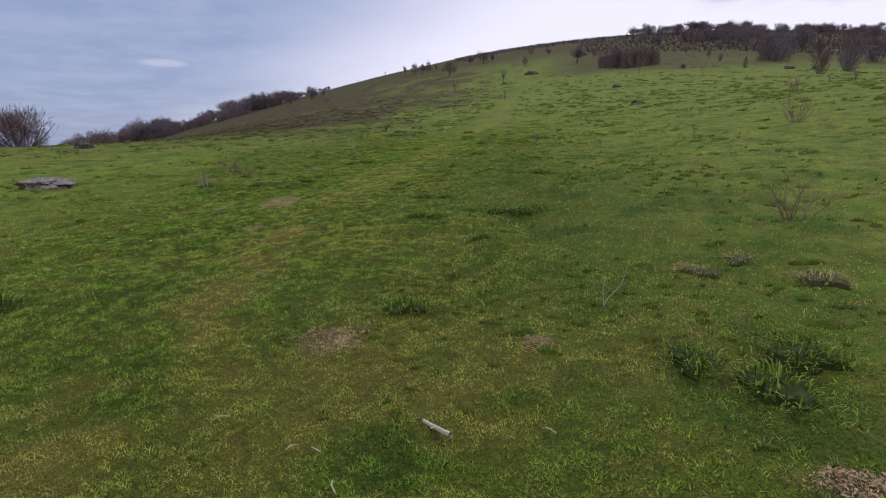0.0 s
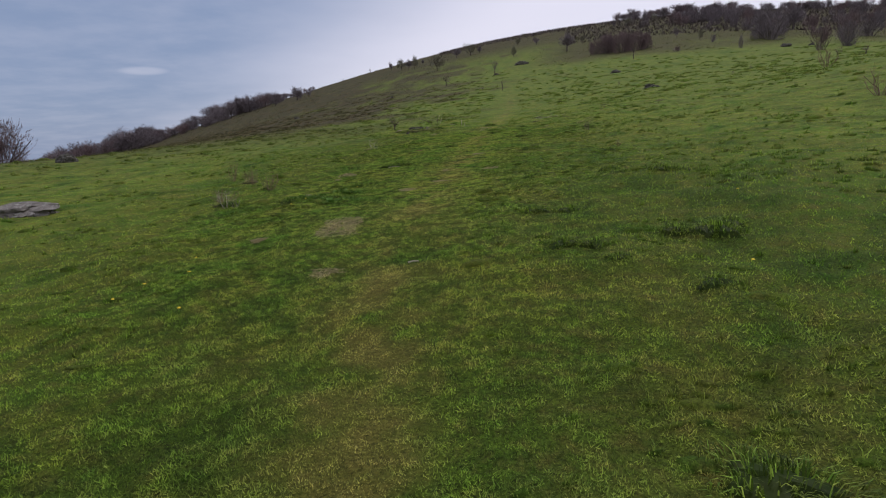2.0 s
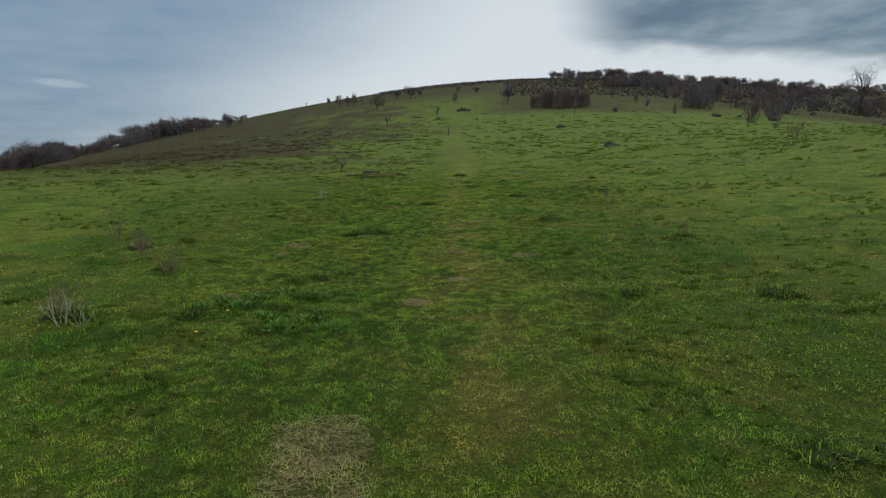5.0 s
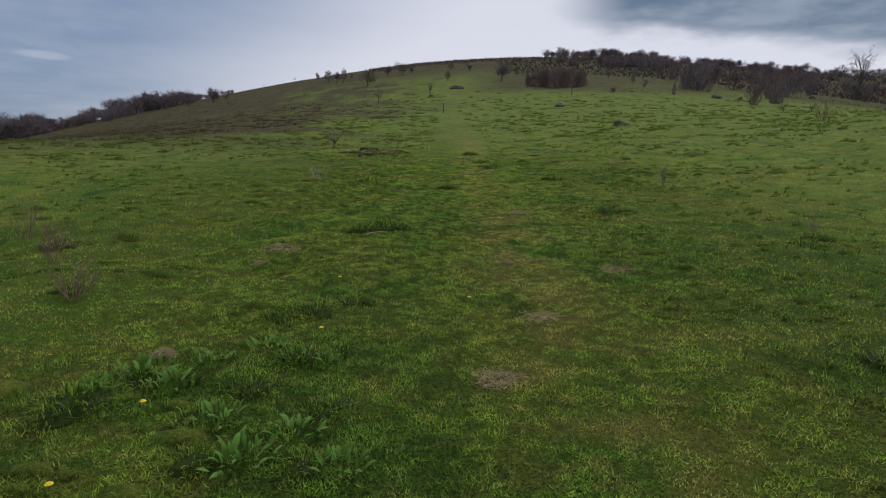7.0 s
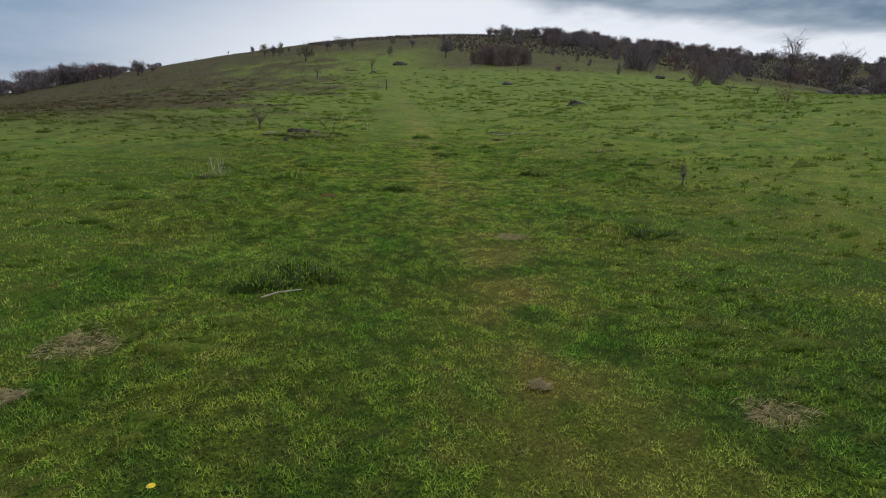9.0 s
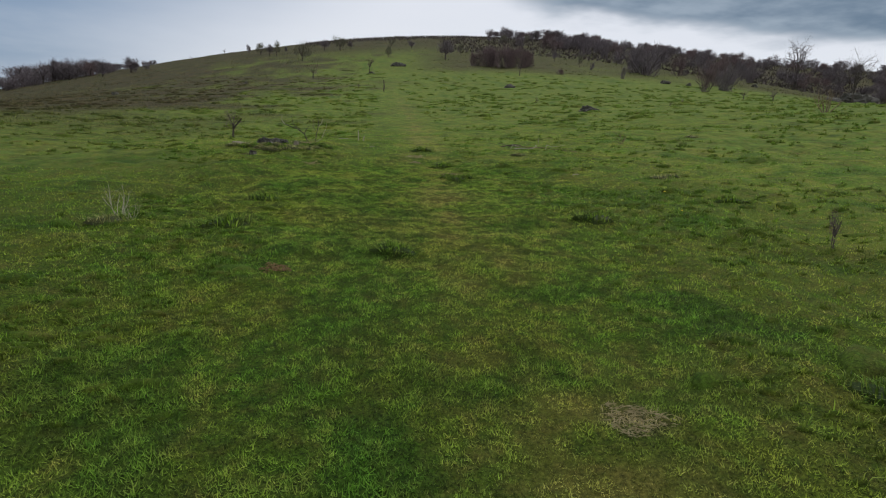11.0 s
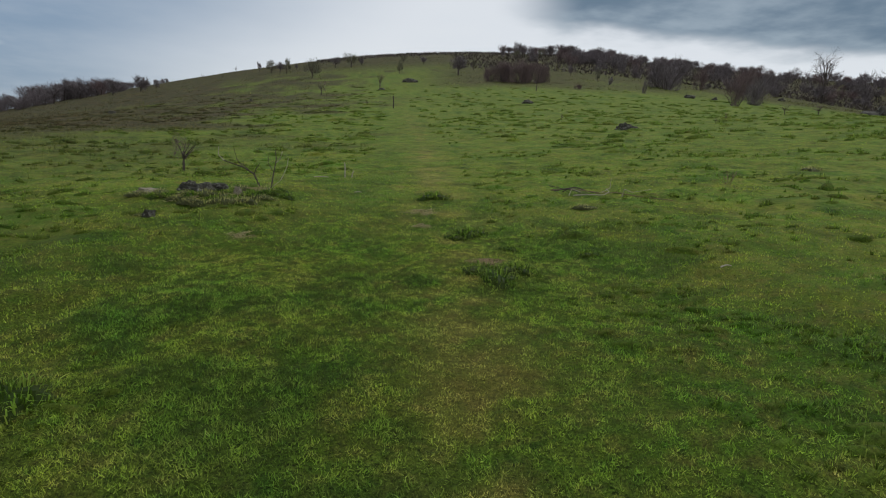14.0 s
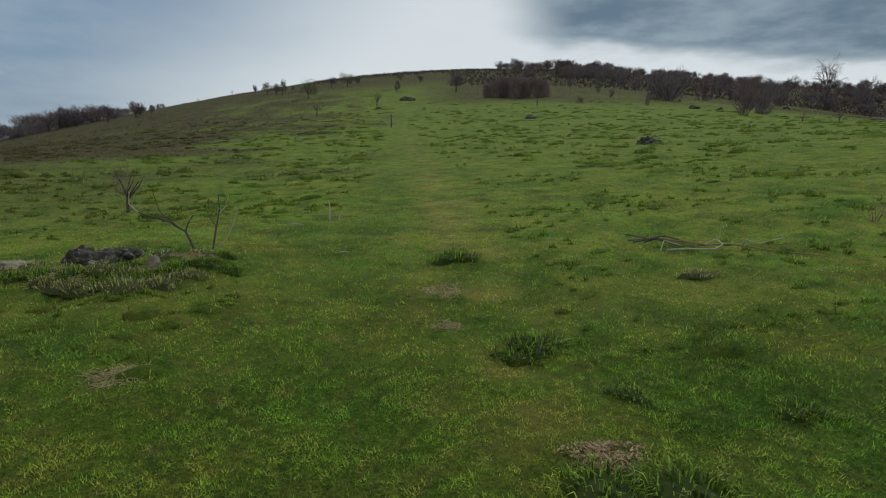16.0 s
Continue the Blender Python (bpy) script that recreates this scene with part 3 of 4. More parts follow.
def rods(name, segs, mats, sides=4, pointed=False):
    """Tapering rods from (start, end, radius at start, radius at end), or pointed ones."""
    p0, p1 = np.array([s[0] for s in segs], float), np.array([s[1] for s in segs], float)
    r0, r1 = np.array([s[2] for s in segs], float), np.array([s[3] for s in segs], float)
    d = p1 - p0
    d /= np.maximum(np.linalg.norm(d, axis=1, keepdims=True), 1e-9)
    ref = np.where(np.abs(d[:, 2:3]) > 0.9, np.array([[1.0, 0, 0]]), np.array([[0, 0, 1.0]]))
    u = np.cross(d, ref)
    u /= np.linalg.norm(u, axis=1, keepdims=True)
    w = np.cross(d, u)
    ang = np.arange(sides) * 2 * np.pi / sides
    ring = u[:, None] * np.cos(ang)[None, :, None] + w[:, None] * np.sin(ang)[None, :, None]
    k = np.arange(sides)
    if pointed:
        v = np.concatenate([p0[:, None] + ring * r0[:, None, None], p1[:, None]], 1)
        o = np.arange(len(segs))[:, None, None] * (sides + 1)
        tri = np.stack([k, (k + 1) % sides, np.full(sides, sides)], 1)[None]
        return mesh_from(name, v.reshape(-1, 3), (o + tri).ravel(), 3, mats)
    v = np.concatenate([p0[:, None] + ring * r0[:, None, None], p1[:, None] + ring * r1[:, None, None]], 1)
    o = np.arange(len(segs))[:, None, None] * 2 * sides
    quad = np.stack([k, (k + 1) % sides, (k + 1) % sides + sides, k + sides], 1)[None]
    return mesh_from(name, v.reshape(-1, 3), (o + quad).ravel(), 4, mats)


def grow(rng, start, way, length, radius, depth, out, split=3, gnarl=0.35, shrink=0.68, taper=0.62):
    """A limb in bent pieces, with side limbs; out gets rods by depth."""
    p, d = np.array(start, float), np.array(way, float)
    pieces = 3 if depth else 1
    for i in range(pieces):
        d = d + rng.normal(0, gnarl, 3) * 0.5
        d /= np.linalg.norm(d)
        q = p + d * length / pieces
        r_a, r_b = radius * (1 - 0.2 * i), radius * (1 - 0.2 * (i + 1))
        out.setdefault(depth, []).append((p, q, r_a, r_b if depth else 0.3 * r_b))
        if depth and i:
            for _ in range(split):
                side = rng.normal(0, 1, 3)
                side -= d * (side @ d)
                side /= np.linalg.norm(side) + 1e-9
                w = d * rng.uniform(0.4, 1.0) + side * rng.uniform(0.5, 1.1)
                k = p + (q - p) * rng.random()
                grow(rng, k, w / np.linalg.norm(w), length * shrink * rng.uniform(0.6, 1.2), r_b * taper, depth - 1, out, split, gnarl, shrink, taper)
        p = q


def bare_shrub_meshes(name, seed, stems, spread_, depth, split, twig_mat, trunk=0.0, thick=1.0, lean=0.0, bark=None, taper=0.62, shape=None):
    """Meshes of a leafless shrub or small tree one metre high: the limbs, the twigs, and how wide it is."""
    rng = np.random.default_rng(seed)
    out = {}
    for i in range(stems):
        a = 2 * np.pi * (i + rng.random() * 0.7) / stems
        tilt = spread_ * rng.uniform(0.25, 1.0)
        w = np.array([np.cos(a) * tilt + lean, np.sin(a) * tilt, 1.0])
        base = np.array([np.cos(a) * 0.05, np.sin(a) * 0.05, -0.05]) * (stems > 1)
        if trunk:
            top = np.array([lean * trunk * 0.5, 0, trunk])
            if i == 0:
                out.setdefault(depth, []).append((np.array([0, 0, -0.06]), top, 0.05 * thick, 0.038 * thick))
            base = top * (1 + 0.3 * rng.random())
        grow(rng, base, w / np.linalg.norm(w), (0.6 - 0.5 * trunk) * rng.uniform(0.7, 1.1), 0.024 * thick, depth, out, split, taper=taper)
    mid = np.array([0, 0, 0.42])
    tops = max(q[1][2] for ss in out.values() for q in ss)
    wide = spread_ * 0.5 + 0.12

    def dome(p):
        q = (p / tops - mid) / np.array([wide, wide, 0.55])
        over = np.linalg.norm(q)
        if shape:
            q = (p / tops - np.array([0, 0, (1 + shape[1]) / 2])) / np.array([shape[0] / 2, shape[0] / 2, 0.5])
            over = np.linalg.norm(q[:2]) if p[2] < 0.5 * tops else np.linalg.norm(q)
            return p if over < 0.85 else p * np.array([0.85 / over, 0.85 / over, 1 if p[2] < 0.5 * tops else 0.92 / max(over, 0.92)])
        return p if over < 0.8 else ((p / tops - mid) * (0.8 + 0.2 * math.tanh((over - 0.8) / 0.4)) / over + mid) * tops

    out = {d: [(dome(a), dome(b), ra, rb) for a, b, ra, rb in ss] for d, ss in out.items()}
    heavy = [q for d, ss in out.items() if d >= max(1, depth - 1) for q in ss]
    thin = [q for d, ss in out.items() if d < max(1, depth - 1) for q in ss]
    k = 1.0 / max(q[1][2] for ss in out.values() for q in ss)
    reach = np.sort([math.hypot(q[1][0], q[1][1]) for ss in out.values() for q in ss])
    grown = lambda ss: [(a * k, b * k, ra * k, rb * k) for a, b, ra, rb in ss]
    return (rods(name + "_branchwork", grown(heavy), [bark or BARK], 4 if stems < 7 else 3), rods(name + "_twigs", grown(thin), [twig_mat], 3, True), 2 * k * reach[int(0.9 * len(reach))])


def shrub_kind(name, part_names, label, category, meshes, group=""):
    return dict(name=name, parts=part_names, label=label, category=category, meshes=meshes, group=group)


def plant(kind, x, y, h, w, rng):
    """A shrub of that kind, one metre high as drawn, made h high and w wide."""
    limbs, twigs, wide = kind["meshes"]
    e = new(kind["name"])
    s = w / max(wide, 0.1)
    e.matrix_world = pose(x, y, ground_z(x, y) - 0.02 * h, 0, 0, rng.uniform(0, 360)) @ Matrix.Diagonal((s, s, h, 1))
    tagged(e, kind["label"], kind["category"], kind["group"])
    part_mesh(kind["parts"][0], limbs, e)
    part_mesh(kind["parts"][1], twigs, e)
    return e


def crown_twigs(name, seed, count, wide, low, thick, length, mat, flat=True):
    """Fine bare twigs that fill a rounded, uneven crown, one metre high at its top."""
    rng = np.random.default_rng(seed)
    # a handful of boughs, each with its own cloud of twigs, so that the outline is broken
    lobes = 9 if count < 2000 else 22
    la = rng.uniform(0, 2 * np.pi, lobes)
    lr = np.sqrt(rng.random(lobes)) * 0.62
    lz = rng.uniform(0.22, 0.78, lobes) - 0.18 * lr
    size = rng.uniform(0.2, 0.36, lobes)
    pick = rng.integers(0, lobes, count)
    d = rng.normal(0, 1, (count, 3))
    d /= np.linalg.norm(d, axis=1, keepdims=True)
    r = rng.random(count) ** 0.4
    half = wide / 2
    p = np.stack([np.cos(la) * lr * half, np.sin(la) * lr * half, low + (1 - low) * lz], 1)[pick]
    p = p + d * r[:, None] * size[pick][:, None] * [1.35 * half, 1.35 * half, 1 - low]
    p[:, 2] = np.clip(p[:, 2], max(low, 0.02), 0.97)
    way = np.stack([p[:, 0], p[:, 1], np.zeros(count)], 1) / half * 0.6 + d * 0.35 + [0, 0, 0.75] + rng.normal(0, 0.3, (count, 3))
    way /= np.linalg.norm(way, axis=1, keepdims=True)
    ln = (length * rng.uniform(0.4, 1.3, count))[:, None]
    th = thick * rng.uniform(0.6, 1.3, count)
    if not flat:
        segs = [(p[i] - way[i] * ln[i] * 0.5, p[i] + way[i] * ln[i] * 0.5, th[i], th[i]) for i in range(count)]
        return rods(name + "_twigs", segs, [mat], 3, True)
    side = np.cross(way, rng.normal(0, 1, (count, 3)))
    side *= (th / np.linalg.norm(side, axis=1))[:, None]
    v = np.stack([p - way * ln * 0.5 - side, p - way * ln * 0.5 + side, p + way * ln * 0.5], 1)
    return mesh_from(name + "_twigs", v.reshape(-1, 3), np.arange(3 * count), 3, [mat])


def bushy(name, seed, wide, low, count, mat, stems=7, spread_=0.9, trunk=0.0, thick=0.0045, length=0.2, stem_thick=0.55, flat=True):
    frame_, _, reach = bare_shrub_meshes(name, seed, stems, spread_, 1, 3, mat, trunk=trunk, thick=stem_thick, shape=(wide, low))
    return frame_, crown_twigs(name, seed, count, wide, low, thick, length, mat, flat), wide


THORN = [bushy("thorn", 30 + i, 1.35, 0.0, 1100, (TWIG, RED_TWIG, TWIG)[i], thick=0.0075, length=0.22) for i in range(3)]
CROWNED = [bushy("crowned", 40 + i, 1.1, 0.22, 900, (TWIG, BUD_TWIG)[i], trunk=0.2, stems=5, thick=0.007, length=0.18, stem_thick=0.8) for i in range(2)]
WOOD = [bushy("wood", 50 + i, 0.75, 0.18, 800, TWIG, trunk=0.16, stems=5, spread_=0.5, thick=0.006, length=0.18) for i in range(3)]
SAPLING_TREE = [bare_shrub_meshes("tall", 57, 6, 0.55, 2, 4, TWIG, trunk=0.2, thick=0.5, taper=0.7)]
YOUNG = [bushy("young", 60 + i, 0.75, 0.3, 80, RED_TWIG, trunk=0.26, stems=5, thick=0.005, length=0.24, stem_thick=0.65, flat=False) for i in range(3)]
SCRAWNY = [bare_shrub_meshes("scrawny", 70 + i, 11, 0.55, 1, 3, GREY_WOOD, thick=0.42, bark=GREY_WOOD) for i in range(3)]
PALE = [bare_shrub_meshes("pale", 75, 7, 0.4, 1, 2, DRY_WOOD, thick=0.25, bark=DRY_WOOD)]
DENSE = bushy("dense", 80, 1.9, 0.0, 3400, RED_TWIG, stems=12, spread_=1.4, thick=0.006, length=0.13, flat=False)


def kinds(meshes, name, label, category, group=""):
    return [shrub_kind(name, ("branchwork", "twig_crown"), label, category, m, group) for m in meshes]


def build_shrubs():
    rng = np.random.default_rng(5)
    thorn = kinds(THORN, "thorn_bush", "bare dark thorn bush on the brown upper slope", "bush", "thorn bushes")
    crown = kinds(CROWNED, "hawthorn_tree", "small bare hawthorn tree standing on the hill's crest", "tree", "hawthorns on the crest")
    wood = kinds(WOOD, "bare_tree", "tall bare grey tree at the wood's edge", "tree", "trees of the wood")
    young = kinds(YOUNG, "sapling", "small bare dark sapling standing in the grass", "sapling", "saplings")
    scrawny = kinds(SCRAWNY, "dry_shrub", "dry leafless twiggy shrub in the grass", "shrub", "dry shrubs")
    thicket = kinds([DENSE], "thicket_bush", "dense reddish-brown bare bush of a thicket", "bush", "thicket")
    for i, (x, y, h, w) in enumerate(SKYLINE_BUSHES):
        plant(crown[i % 2], x, y, h, w, rng)
    for i, (x, y, h, w) in enumerate(SLOPE_BUSHES):
        plant(thorn[i % 3], x, y, h, w, rng)
    for x, y, h, w in THICKET + [(37.6, 143.5, 3.9, 4.0), (44.5, 143.0, 5.0, 5.5), (40.8, 144.5, 4.9, 5.5), (48.4, 141.5, 3.8, 4.0)]:
        plant(thicket[0], x, y, h, w, rng)
    for i, (x, y, h, w) in enumerate(WOOD_EDGE_TREES):
        plant(wood[i % 3], x, y, h, w, rng)
    for i, (x, y, h, w) in enumerate(SAPLINGS):
        plant(young[i % 3], x, y, h, w, rng)
    for i, (x, y, h, w) in enumerate(DRY_SAPLINGS):
        plant(scrawny[i % 3], x, y, h, w, rng)
    for i, (x, y, h, w) in enumerate(DRY_SHRUBS):
        plant(scrawny[i % 3], x, y, h, w, rng)
    # scrub on the upper slope
    for i in range(190):
        a, r = rng.uniform(0.32, 0.97), 145 + 150 * rng.random() ** 0.8
        if r < (185 if a < 0.5 else 145 + 150 * max(a - 0.55, 0)):
            continue
        h = rng.uniform(1.8, 4.8) * (1.25 if i % 4 == 0 else 1.0)
        plant(crown[i % 2] if i % 4 == 0 else thorn[i % 3], OX + r * math.sin(a), OY + r * math.cos(a), h, h * rng.uniform(1.2, 2.1), rng)
    ridge = kinds(THORN, "ridge_bush", "bare bush on the hill's far ridge", "bush", "bushes on the ridge")
    for i in range(80):
        a, r = rng.uniform(0.38, 0.93), rng.uniform(262, 298)
        h = rng.uniform(1.8, 4.2)
        plant(ridge[i % 3], OX + r * math.sin(a), OY + r * math.cos(a), h, h * rng.uniform(1.3, 2.3), rng)
    # the wood along the foot of the hill
    edge = kinds(THORN, "wood_shrub", "bare grey-brown shrub at the wood's edge", "bush", "shrubs of the wood")
    for i in range(240):
        a = rng.uniform(-0.78, -0.18)
        r = rng.uniform(240, 300)
        clump = 0.7 + 0.55 * float(bumps(100 * a, 0.0, 3.0, 71))
        h = rng.uniform(3.2, 7.4) * clump * (0.35 + 0.65 * smooth((-0.18 - a) / 0.12)) + 0.8 * smooth((-0.38 - a) / 0.08)
        plant(wood[i % 3] if i % 5 < 3 else edge[i % 3], OX + r * math.sin(a), OY + r * math.cos(a), h, h * rng.uniform(1.0, 1.8), rng)
    big = shrub_kind("thorn_bush", ("branchwork", "twig_crown"), "big rounded bare reddish thorn bush on the field's edge", "bush", DENSE)
    plant(big, -33.0, 47.0, 3.9, 6.4, rng)


build_shrubs()


def boulder(name, x, y, wide, deep, high, mat, label, seed, sink=0.25, category="rock", turn=0.0, under=0.0):
    rng = np.random.default_rng(seed)
    bm = bmesh.new()
    bmesh.ops.create_icosphere(bm, subdivisions=4, radius=1.0)
    noise.seed_set(seed)
    for v in bm.verts:
        p = v.co.copy()
        n = noise.noise(p * 1.3 + Vector((seed, 0, 0))) * 0.45 + noise.noise(p * 3.1) * 0.28 + noise.noise(p * 8.0) * 0.12
        f = 1 + n
        q = p * f
        q.z = max(q.z, -0.4)
        # layered breaks
        q.z = q.z * 0.75 + 0.25 * round(q.z * 4) / 4
        # tilted slab, hollow below its lip
        if under:
            q.z = p.z * (0.8 + 0.3 * noise.noise(p * 1.1)) + 0.14 * p.x + 0.10 * noise.noise(p * 4.0)
            if q.z < 0.35:
                q.x, q.y = q.x * (1 - under), q.y * (1 - under)
        v.co = Vector((q.x * wide / 2, q.y * deep / 2, q.z * high))
    me = bpy.data.meshes.new(name)
    bm.to_mesh(me)
    bm.free()
    me.materials.append(mat)
    ob = new(name, me)
    ob.matrix_world = pose(x, y, ground_z(x, y) - sink * high * 0.3, 0, 0, turn)
    return tagged(ob, label, category)


boulder("boulder", -9.8, 14.75, 1.6, 1.1, 0.36, STONE, "flat grey lichened boulder lying in the grass", 3, turn=8, under=0.22)
boulder("boulder", -19.44, 32.56, 0.9, 0.7, 0.4, DARK_STONE, "small dark boulder at the field's edge", 4)
boulder("rock_outcrop", -2.17, 30.75, 0.5, 0.4, 0.14, DARK_STONE, "dark low rock outcrop on a grassy mound", 5, turn=-10)
boulder("rock_outcrop", -2.36, 30.9, 0.28, 0.26, 0.14, DARK_STONE, "dark broken rock leaning on the outcrop", 15, turn=30)
boulder("rock_outcrop", -1.94, 30.9, 0.3, 0.26, 0.09, DARK_STONE, "dark lichened rock at the outcrop's end", 16, turn=70)
boulder("stone", -1.63, 30.55, 0.13, 0.12, 0.10, PALE_STONE, "small pale grey stone beside the rock outcrop", 6, category="stone")
boulder("stone", -2.9, 30.85, 0.36, 0.26, 0.06, PALE_STONE, "pale buff stone half sunk in the grass", 8, category="stone")
boulder("stone", -2.49, 29.08, 0.16, 0.14, 0.09, DARK_STONE, "small dark stone half hidden in the grass", 17, category="stone")
boulder("boulder", 16.1, 50.6, 1.2, 0.8, 0.36, DARK_STONE, "dark mossy boulder in the open field", 9)
for i, (x, y, h, w) in enumerate(DARK_STONES):
    boulder("field_stone", x, y, w, w * 0.7, h, DARK_STONE, "dark low stone lying on the slope", 100 + i, category="stone")


# ---- what lies and grows in the grass ----
def one_mesh(name, me, x, y, label, category, turn=0.0, lift=0.0, group="", tilt=0.0):
    ob = new(name, me)
    ob.matrix_world = pose(x, y, ground_z(x, y) + lift, tilt, 0, turn)
    return tagged(ob, label, category, group)


def bent(points, r0, r1):
    """Rods along a line of points, tapering from r0 to r1."""
    pts = [np.array(p, float) for p in points]
    n = len(pts) - 1
    return [(pts[i], pts[i + 1], r0 + (r1 - r0) * i / n, r0 + (r1 - r0) * (i + 1) / n) for i in range(n)]


def knobby(points, r0, r1, rng, steps=5):
    """The same line cut finer and made uneven."""
    fine = []
    for a, b in zip(points[:-1], points[1:]):
        a, b = np.array(a, float), np.array(b, float)
        for k in range(steps):
            fine.append(a + (b - a) * k / steps + rng.normal(0, 0.12 * r0, 3))
    fine.append(np.array(points[-1], float))
    return bent(fine, r0, r1)


def build_sticks():
    rng = np.random.default_rng(11)
    me = rods("stick", knobby([(-0.09, 0.09, 0.03), (-0.02, 0.03, 0.02), (0.06, -0.07, 0.03)], 0.011, 0.016, rng) + knobby([(-0.02, 0.03, 0.02), (-0.05, 0.0, 0.03)], 0.008, 0.004, rng, 2), [DRY_WOOD], 7)
    one_mesh("stick", me, -0.02, 3.01, "short bleached knobbly stick lying on the turf", "stick", lift=0.012)
    me = rods("stick", knobby([(-0.14, -0.07, 0.012), (-0.03, 0.01, 0.026), (0.0, 0.0, 0.03), (0.13, 0.1, 0.02)], 0.006, 0.004, rng), [DRY_WOOD], 6)
    one_mesh("stick", me, -2.48, 17.44, "thin pale stick lying beside a grass tuft", "stick", lift=0.02)
    for i, (x, y, h, w) in enumerate(TWIGS):
        size = max(h, w) * 0.6
        me = rods("twig", knobby([(-size, 0, 0.01), (0, 0.15 * size, 0.022), (size, -0.1 * size, 0.014)], 0.004, 0.003, rng, 3), [DRY_WOOD], 5)
        one_mesh("twig", me, x, y, "small bleached twig lying on the turf", "twig", turn=rng.uniform(0, 180), lift=0.014, group="twigs on the turf")
    for x, y, size in ((-0.38, 32.71, 0.14), (0.14, 30.97, 0.06), (-1.8, 8.14, 0.05), (3.0, 26.0, 0.06)):
        me = rods("twig", knobby([(-size, 0, 0.02), (0, 0.1 * size, 0.035), (size, -0.1 * size, 0.03)], 0.009, 0.006, rng, 3), [DRY_WOOD], 5)
        one_mesh("twig", me, x, y, "pale broken piece of branch lying in the grass", "twig", turn=rng.uniform(-30, 30), lift=0.02, group="twigs on the turf")


def build_stalks():
    rng = np.random.default_rng(12)
    # one dry forked stalk
    e = thing("dry_stalk", 1.3, 4.65, "pale dry forked plant stalk standing in grass", "stalk", turn=-20)
    part_mesh("stem", rods("stem", knobby([(0, 0, -0.02), (0.02, 0, 0.05), (0.13, 0.02, 0.18), (0.17, 0.0, 0.33)], 0.006, 0.003, rng, 3), [DRY_WOOD], 5), e)
    part_mesh("side_stem", rods("side_stem", knobby([(0, 0, -0.01), (-0.01, 0.01, 0.14), (0.0, 0.02, 0.25)], 0.004, 0.002, rng, 3), [DRY_WOOD], 5), e)
    # two stumps of pale stalks
    for dx, dh, lean_ in ((0.0, 0.30, -0.02), (0.13, 0.14, 0.05)):
        me = rods("dry_stalk", knobby([(0, 0, -0.03), (lean_ * 0.4, 0, dh * 0.6), (lean_, 0, dh)], 0.016, 0.01, rng, 3), [DRY_WOOD], 6)
        one_mesh("dry_stalk", me, 0.14 + dx, 33.87, "short pale broken stalk standing in the grass", "stalk")
    # a thin stake up the slope
    me = rods("stake", knobby([(0, 0, -0.1), (0.03, 0, 0.6), (-0.04, 0, 1.25)], 0.07, 0.05, rng, 4), [BARK], 6)
    one_mesh("stake", me, 8.5, 83.9, "thin dark broken stake standing beside the track", "stake")


def build_forked_sapling():
    rng = np.random.default_rng(13)
    e = thing("forked_sapling", -1.34, 31.06, "leafless forked sapling with bleached curling tips", "sapling", turn=9)
    k = 0.0036

    def at(px, pz, dy=0.0):
        return (px * k, dy, pz * k)

    limbs = [
        ("stem", [at(0, -10), at(-30, 60, 0.02), at(-70, 85, 0.06), at(-150, 112, 0.1)], 0.01008, 0.00504, BARK),
        ("tip", [at(-150, 112, 0.1), at(-172, 135, 0.1), at(-170, 168, 0.08)], 0.00576, 0.00288, DRY_WOOD),
        ("side_branch", [at(-30, 60, 0.02), at(-22, 85, -0.03), at(-8, 108, -0.06)], 0.00648, 0.00288, BARK),
        ("side_branch", [at(-70, 85, 0.06), at(-98, 118, 0.12), at(-112, 172, 0.1)], 0.00504, 0.00216, BARK),
        ("side_branch", [at(-45, 68, 0.03), at(-75, 100, -0.05), at(-92, 104, -0.1)], 0.00504, 0.00216, BARK),
        ("stem", [at(40, -10), at(52, 70, 0.04), at(62, 128, 0.02), at(58, 165, 0.05)], 0.00864, 0.0036, BARK),
        ("tip", [at(62, 112, 0.03), at(78, 130, 0.03), at(86, 162, 0.0)], 0.00504, 0.00288, DRY_WOOD),
        ("side_branch", [at(40, 0), at(58, 22, -0.06), at(78, 40, -0.1)], 0.00504, 0.00216, DRY_WOOD),
        ("tip", [at(78, 40, -0.1), at(103, 98, -0.08), at(108, 136, -0.1)], 0.0036, 0.00288, DRY_WOOD),
        ("side_branch", [at(52, 70, 0.04), at(30, 110, 0.1), at(35, 150, 0.14)], 0.00432, 0.00216, BARK),
    ]
    for name, pts, r0, r1, mat in limbs:
        part_mesh(name, rods(name, knobby(pts, 1.3 * r0, 1.4 * r1, rng, 3), [mat], 5), e)


